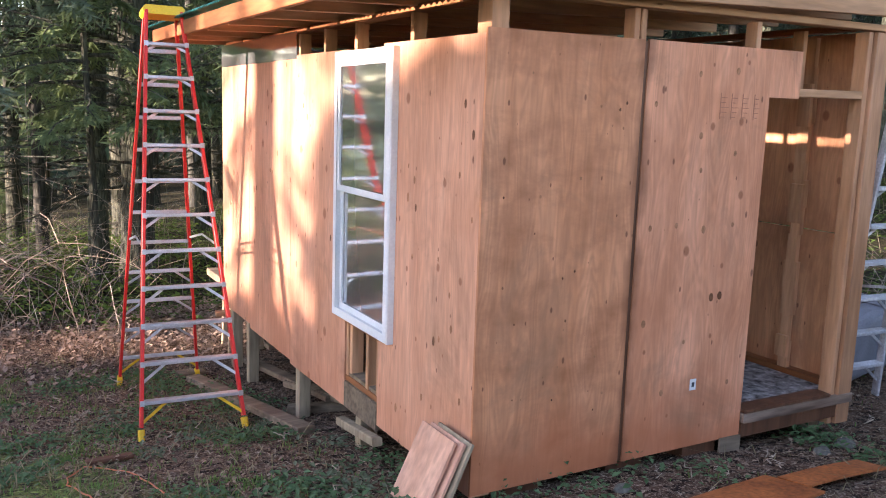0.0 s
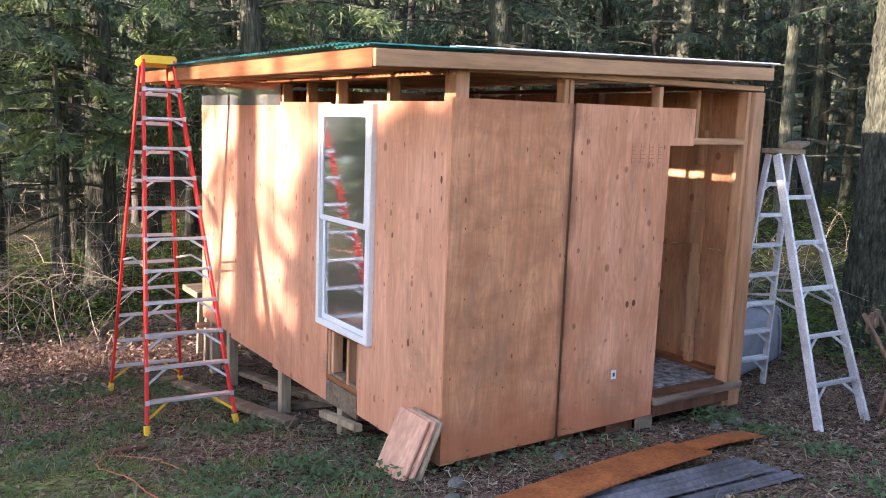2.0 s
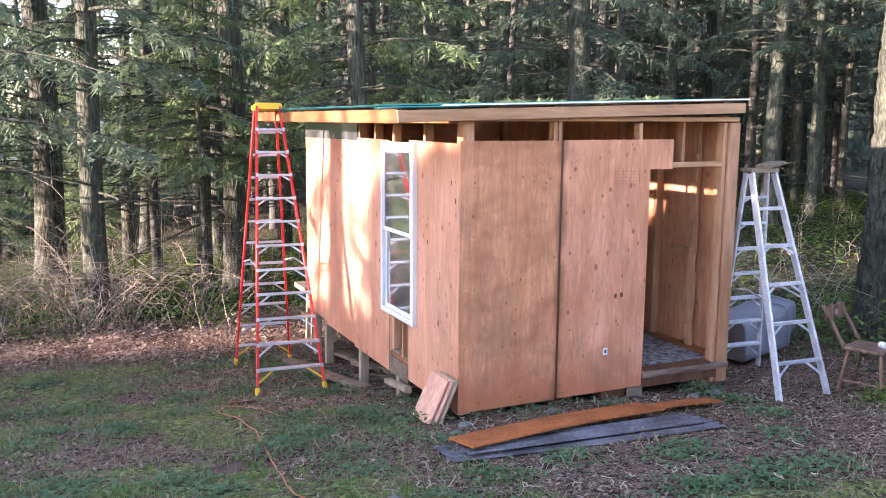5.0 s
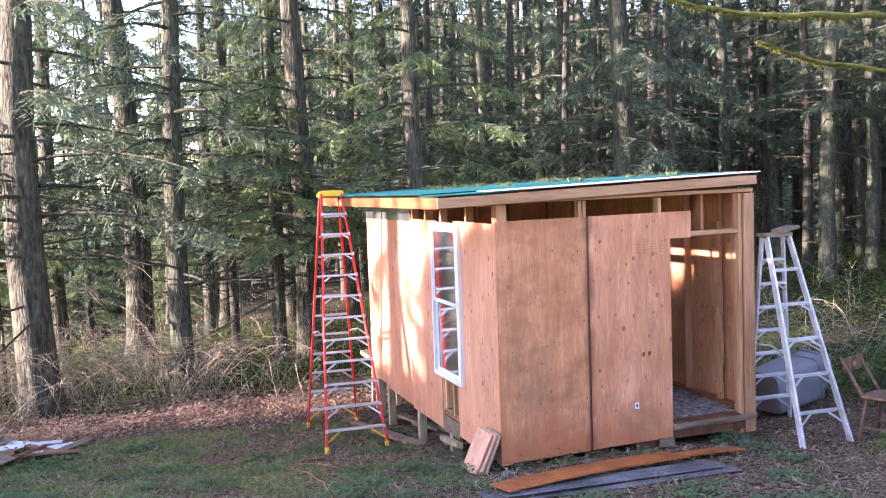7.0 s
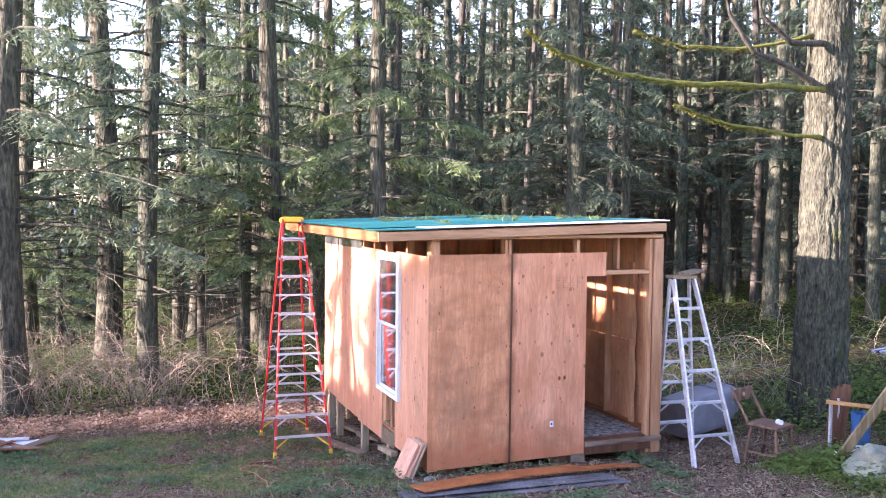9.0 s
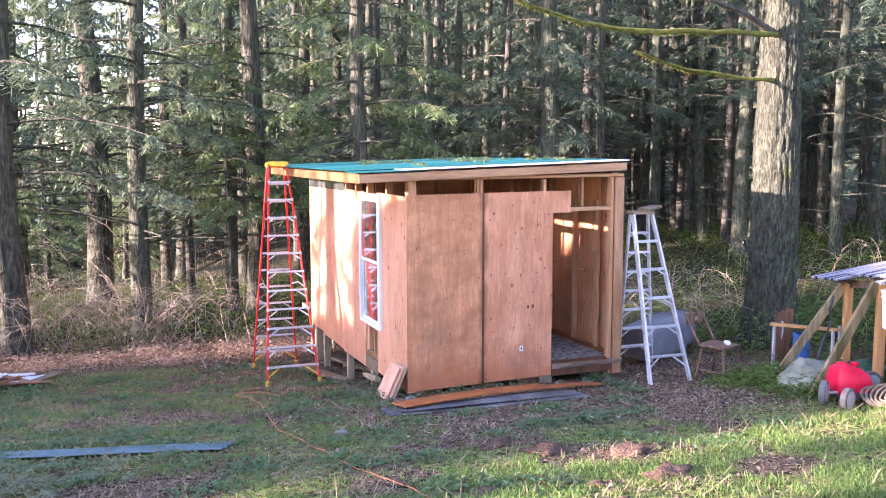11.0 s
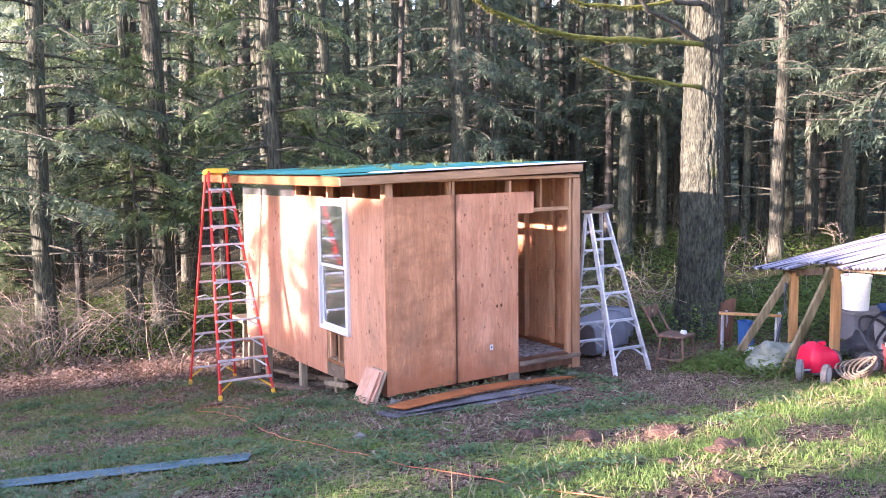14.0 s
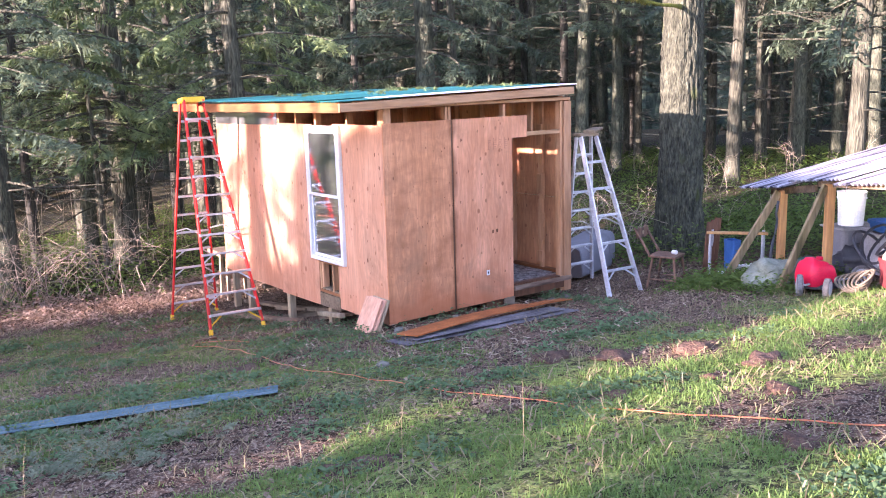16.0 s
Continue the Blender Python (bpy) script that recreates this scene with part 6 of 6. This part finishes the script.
# ---- grass, weeds and undergrowth ----
def blades(name, label, material, count, region, height, width, keep, seed, lean_=0.6, clump=0.0):
    g = np.random.default_rng(seed)
    (x0, x1), (y0, y1) = region
    xs, ys = g.uniform(x0, x1, count), g.uniform(y0, y1, count)
    if clump:
        c = g.integers(0, count // 24 + 1, count)
        xs = xs[c] + g.normal(0, clump, count)
        ys = ys[c] + g.normal(0, clump, count)
    tri = []
    for x, y, q in zip(xs.tolist(), ys.tolist(), g.random(count).tolist()):
        if q < keep(x, y):
            tri.append((x, y, ground_z(x, y)))
    p = np.array(tri)
    n = len(p)
    a = g.uniform(0, 6.283, n)
    h = (g.uniform(*height, n) * g.uniform(0.6, 1.1, n))
    w = g.uniform(*width, n)
    ln = g.uniform(0.1, lean_, n) * h
    b = g.uniform(0, 6.283, n)
    side = np.stack([np.cos(a) * w, np.sin(a) * w, np.zeros(n)], 1)
    mid = p + np.stack([np.cos(b) * ln * 0.35, np.sin(b) * ln * 0.35, h * 0.6], 1)
    tip = p + np.stack([np.cos(b) * ln, np.sin(b) * ln, h * np.maximum(0.35, 1 - 0.5 * (ln / h) ** 2)], 1)
    low = p - np.array([0, 0, 0.01])
    outs = [np.stack([low - side, low + side, mid + side * 0.7], 1), np.stack([low - side, mid + side * 0.7, mid - side * 0.7], 1), np.stack([mid - side * 0.7, mid + side * 0.7, tip], 1)]
    return tagged(new(name, tri_mesh(name, outs, material)), label, "grass", kind="stuff")


def off_shed(x, y):
    return not (X0 - 0.05 < x < X1 + 0.1 and Y0 - 0.1 < y < Y1 + 0.2)


def turf(x, y):
    patch = smooth_step(-0.35, 0.25, noise.noise((x * 1.7, y * 1.7, 21)) + 0.6 * noise.noise((x * 4.5, y * 4.5, 2)))
    return (1 - 0.93 * dirt(x, y)) * off_shed(x, y) * (0.10 + 0.90 * patch)


blades("short_grass", "short green turf of the clearing", GRASS, 110000, ((-6.0, 7), (-5.5, 10.5)), (0.02, 0.06), (0.0025, 0.005), turf, 1, 1.0, 0.09)
blades("long_grass", "tufts of longer bright grass", GRASS, 170000, ((-3.6, 6.0), (-4.4, 0.8)), (0.025, 0.075), (0.002, 0.0045), lambda x, y: turf(x, y) * smooth_step(0.7, -0.9, y), 2, 2.6, 0.09)
blades("short_grass", "sparse green tufts beside the shed", GRASS, 80000, ((-5.0, 2.0), (1.0, 9.4)), (0.015, 0.06), (0.0025, 0.005),
       lambda x, y: 0.9 * off_shed(x, y) * smooth_step(-0.1, 0.35, noise.noise((x * 2.1, y * 2.1, 40)) + 0.6 * noise.noise((x * 5, y * 5, 8))), 6, 1.6, 0.07)
blades("dry_grass", "flattened dry grass and straw on the soil", STRAW, 70000, ((-5, 8), (-4.6, 10.0)), (0.05, 0.15), (0.003, 0.006), lambda x, y: (0.5 if x < -0.6 and y > 1 else 0.14 if x > 2.0 and y > 1.0 else 0.35) * off_shed(x, y) * (0.25 + 0.75 * max(0, noise.noise((x * 1.3, y * 1.3, 3)) + 0.4)), 3, 3.2, 0.13)
blades("tall_stalks", "a few tall pale dry stalks", STRAW, 60, ((-3.0, 0.2), (-1.2, 1.6)), (0.35, 0.65), (0.0015, 0.0025), lambda x, y: 0.45, 4, 0.35)
BRACKEN = leaf("dead_bracken", (0.13, 0.080, 0.055), (0.38, 0.265, 0.195), 2, 0.2)


def bracken(x, y):
    return smooth_step(9.2, 10.0, y + 0.4 * math.sin(x * 1.3)) * smooth_step(-0.3, 0.3, noise.noise((x * 1.1, y * 1.4, 60)) + 0.15)


blades("dead_bracken", "band of dead reddish bracken at the wood's edge", BRACKEN, 20000, ((-9, 4.5), (9.3, 12.4)), (0.04, 0.20), (0.002, 0.005), bracken, 5, 2.8, 0.16)


def leaves(name, label, material, count, region, height, size, keep, seed, clump=0.12):
    """Small two-part leaves on unseen stems, in clumps."""
    g = np.random.default_rng(seed)
    (x0, x1), (y0, y1) = region
    k = max(1, count // 30)
    cx, cy = g.uniform(x0, x1, k), g.uniform(y0, y1, k)
    ok = np.array([g.random() < keep(x, y) for x, y in zip(cx, cy)])
    cx, cy = cx[ok], cy[ok]
    if len(cx) == 0:
        return None
    i = g.integers(0, len(cx), count)
    x, y = cx[i] + g.normal(0, clump, count), cy[i] + g.normal(0, clump, count)
    d = np.hypot(x - cx[i], y - cy[i]) / clump
    z = np.array([ground_z(a, b) for a, b in zip(x.tolist(), y.tolist())]) + g.uniform(0.1, 1, count) * g.uniform(*height, count) * np.exp(-0.3 * d * d)
    p = np.stack([x, y, z], 1)
    a = g.uniform(0, 6.283, count)
    s = g.uniform(*size, count)[:, None]
    f = np.stack([np.cos(a), np.sin(a), g.uniform(-0.3, 0.6, count)], 1)
    f /= np.linalg.norm(f, axis=1, keepdims=True)
    r = np.stack([-np.sin(a), np.cos(a), g.uniform(-0.4, 0.4, count)], 1)
    tip, mid = p + f * s, p + f * s * 0.45
    up = np.array([0, 0, 0.12]) * s
    outs = [np.stack([p, mid + r * s * 0.3 + up, tip], 1), np.stack([p, tip, mid - r * s * 0.3 + up], 1)]
    return tagged(new(name, tri_mesh(name, outs, material)), label, "weeds", kind="stuff")


leaves("bracken_litter", "curled brown bracken fronds and leaves at the wood's edge", BRACKEN, 16000, ((-9, 3.6), (9.0, 12.6)), (0.03, 0.28), (0.03, 0.09), bracken, 31, 0.20)
leaves("leaf_litter", "brown leaves and chips strewn on the soil", DEAD_LEAF, 16000, ((-4.5, 7.5), (-2.0, 9.6)), (0.003, 0.015), (0.02, 0.055), lambda x, y: off_shed(x, y) * (0.35 + 0.65 * dirt(x, y)), 32, 0.30)
leaves("edge_weeds", "leafy green weeds before the brambles", WEED, 7000, ((-8.0, -2.6), (8.6, 10.2)), (0.06, 0.32), (0.03, 0.07), lambda x, y: 0.8, 33, 0.20)
leaves("ground_weeds", "low leafy weeds among the grass", WEED, 30000, ((-5, 6), (-4.5, 9)), (0.02, 0.08), (0.025, 0.065), lambda x, y: 0.5 * off_shed(x, y) * (1 - 0.75 * dirt(x, y)) * (1.0 if y > 0.8 else 0.25), 11, 0.14)
leaves("shed_weeds", "green weeds along the shed's foot", WEED, 2000, ((1.2, 5.2), (3.5, 8.5)), (0.05, 0.16), (0.03, 0.06), lambda x, y: (x < 2.5 and y > 4) or y < 3.9, 12, 0.13)
rng = np.random.default_rng(33)
out = []
for i in range(24):
    x, y = rng.normal(-1.85, 0.24), rng.normal(1.0, 0.32)
    needles_on(limb_path((x, y, ground_z(x, y)), rng.uniform(0, 6.28), rng.uniform(0.2, 0.5), rng.uniform(0.3, 1.1), rng.uniform(0.3, 0.7), rng), rng, out, 42, 0.11, 0.1, 0.028)
tagged(new("silver_weeds", tri_mesh("silver_weeds", out, SILVER_WEED)), "grey-green feathery weeds near the flashing", "weeds", kind="stuff")
leaves("silver_weeds", "scattered grey-green weeds by the shed", SILVER_WEED, 1000, ((0.9, 2.3), (4.0, 7.5)), (0.03, 0.10), (0.03, 0.06), lambda x, y: 0.6, 14, 0.12)
leaves("lean_to_weeds", "weeds growing round the lean-to's braces", FERN, 9000, ((5.1, 6.9), (0.6, 2.6)), (0.05, 0.30), (0.03, 0.07), lambda x, y: x > 5.4 + 0.25 * (y - 0.7), 15, 0.15)
leaves("undergrowth", "green undergrowth of the wood's floor", FERN, 60000, ((6.2, 34), (4.6, 30)), (0.15, 0.6), (0.05, 0.13), lambda x, y: 0.9 if (y > 5.2 or x > 9.5) else 0.3, 16, 0.4)
leaves("undergrowth", "green undergrowth on the western slope", FERN, 44000, ((-14, 5), (11.5, 26)), (0.2, 0.9), (0.05, 0.12), lambda x, y: 0.6, 17, 0.4)
leaves("undergrowth", "leafy shrubs behind the lean-to", FERN, 14000, ((7.5, 13), (0.0, 6)), (0.2, 0.9), (0.04, 0.10), lambda x, y: 0.7, 18, 0.3)


def brush(name, label, count, region, height, keep, seed, material, arch=False):
    g = random.Random(seed)
    s = Shape()
    done = 0
    while done < count:
        x, y = g.uniform(*region[0]), g.uniform(*region[1])
        if g.random() > keep(x, y):
            continue
        done += 1
        h, a = g.uniform(*height), g.uniform(0, 6.28)
        reach = h * (g.uniform(0.4, 1.5) if arch else g.uniform(0.1, 0.9))
        z, r, pts = ground_z(x, y) - 0.02, g.uniform(0.0025, 0.007), []
        for k in range(6):
            t = k / 5
            if arch:
                bow = reach * (t + 0.4 * t * t)
                pts.append((x + bow * math.cos(a) + g.uniform(-0.05, 0.05), y + bow * math.sin(a) + g.uniform(-0.05, 0.05), z + h * (2.1 * t - 1.45 * t * t)))
                continue
            pts.append((x + reach * math.cos(a) * t * t + g.uniform(-0.03, 0.03), y + reach * math.sin(a) * t * t + g.uniform(-0.03, 0.03), z + h * (t * 1.35 - 0.4 * t * t * (1 + reach / h))))
        s.tube(pts, [r * (1 - 0.12 * k) for k in range(6)], 3, False)
        for q in range(2):
            b = pts[g.randint(2, 4)]
            c = g.uniform(0, 6.28)
            ll = h * g.uniform(0.15, 0.4)
            s.tube([b, (b[0] + ll * 0.5 * math.cos(c), b[1] + ll * 0.5 * math.sin(c), b[2] + ll * 0.35), (b[0] + ll * math.cos(c), b[1] + ll * math.sin(c), b[2] + ll * 0.4)], [r * 0.6, r * 0.45, r * 0.2], 3, False)
    return tagged(new(name, s.mesh(name, material)), label, "brush", kind="stuff")


brush("bramble_thicket", "tangle of bare pale brambles at the wood's edge", 1250, ((-9, 1.6), (10.2, 15.0)), (0.35, 1.8), lambda x, y: smooth_step(10.2, 12.0, y + 0.6 * math.sin(x)) * smooth_step(-0.5, 0.4, noise.noise((x * 0.8, y * 0.8, 71)) + 0.05 - 0.15 * x), 1, BRAMBLE, True)
brush("bramble_thicket", "dry brambles between the shed and the old fir", 170, ((6.6, 9.6), (6.0, 10.0)), (0.5, 1.7), lambda x, y: 0.9, 7, BRAMBLE, True)
brush("bare_saplings", "thin bare saplings and dead stems", 260, ((-12, 8.0), (12.0, 26.0)), (1.2, 3.6), lambda x, y: 0.9, 2, TWIG)
brush("bare_saplings", "dead stems under the old fir", 140, ((9, 22.0), (3.0, 16.0)), (0.5, 1.6), lambda x, y: 0.9, 3, TWIG)
brush("ground_twigs", "dry twigs strewn on the soil", 500, ((0.5, 8.0), (0.5, 9.5)), (0.04, 0.12), lambda x, y: off_shed(x, y) * 0.9, 4, TWIG)
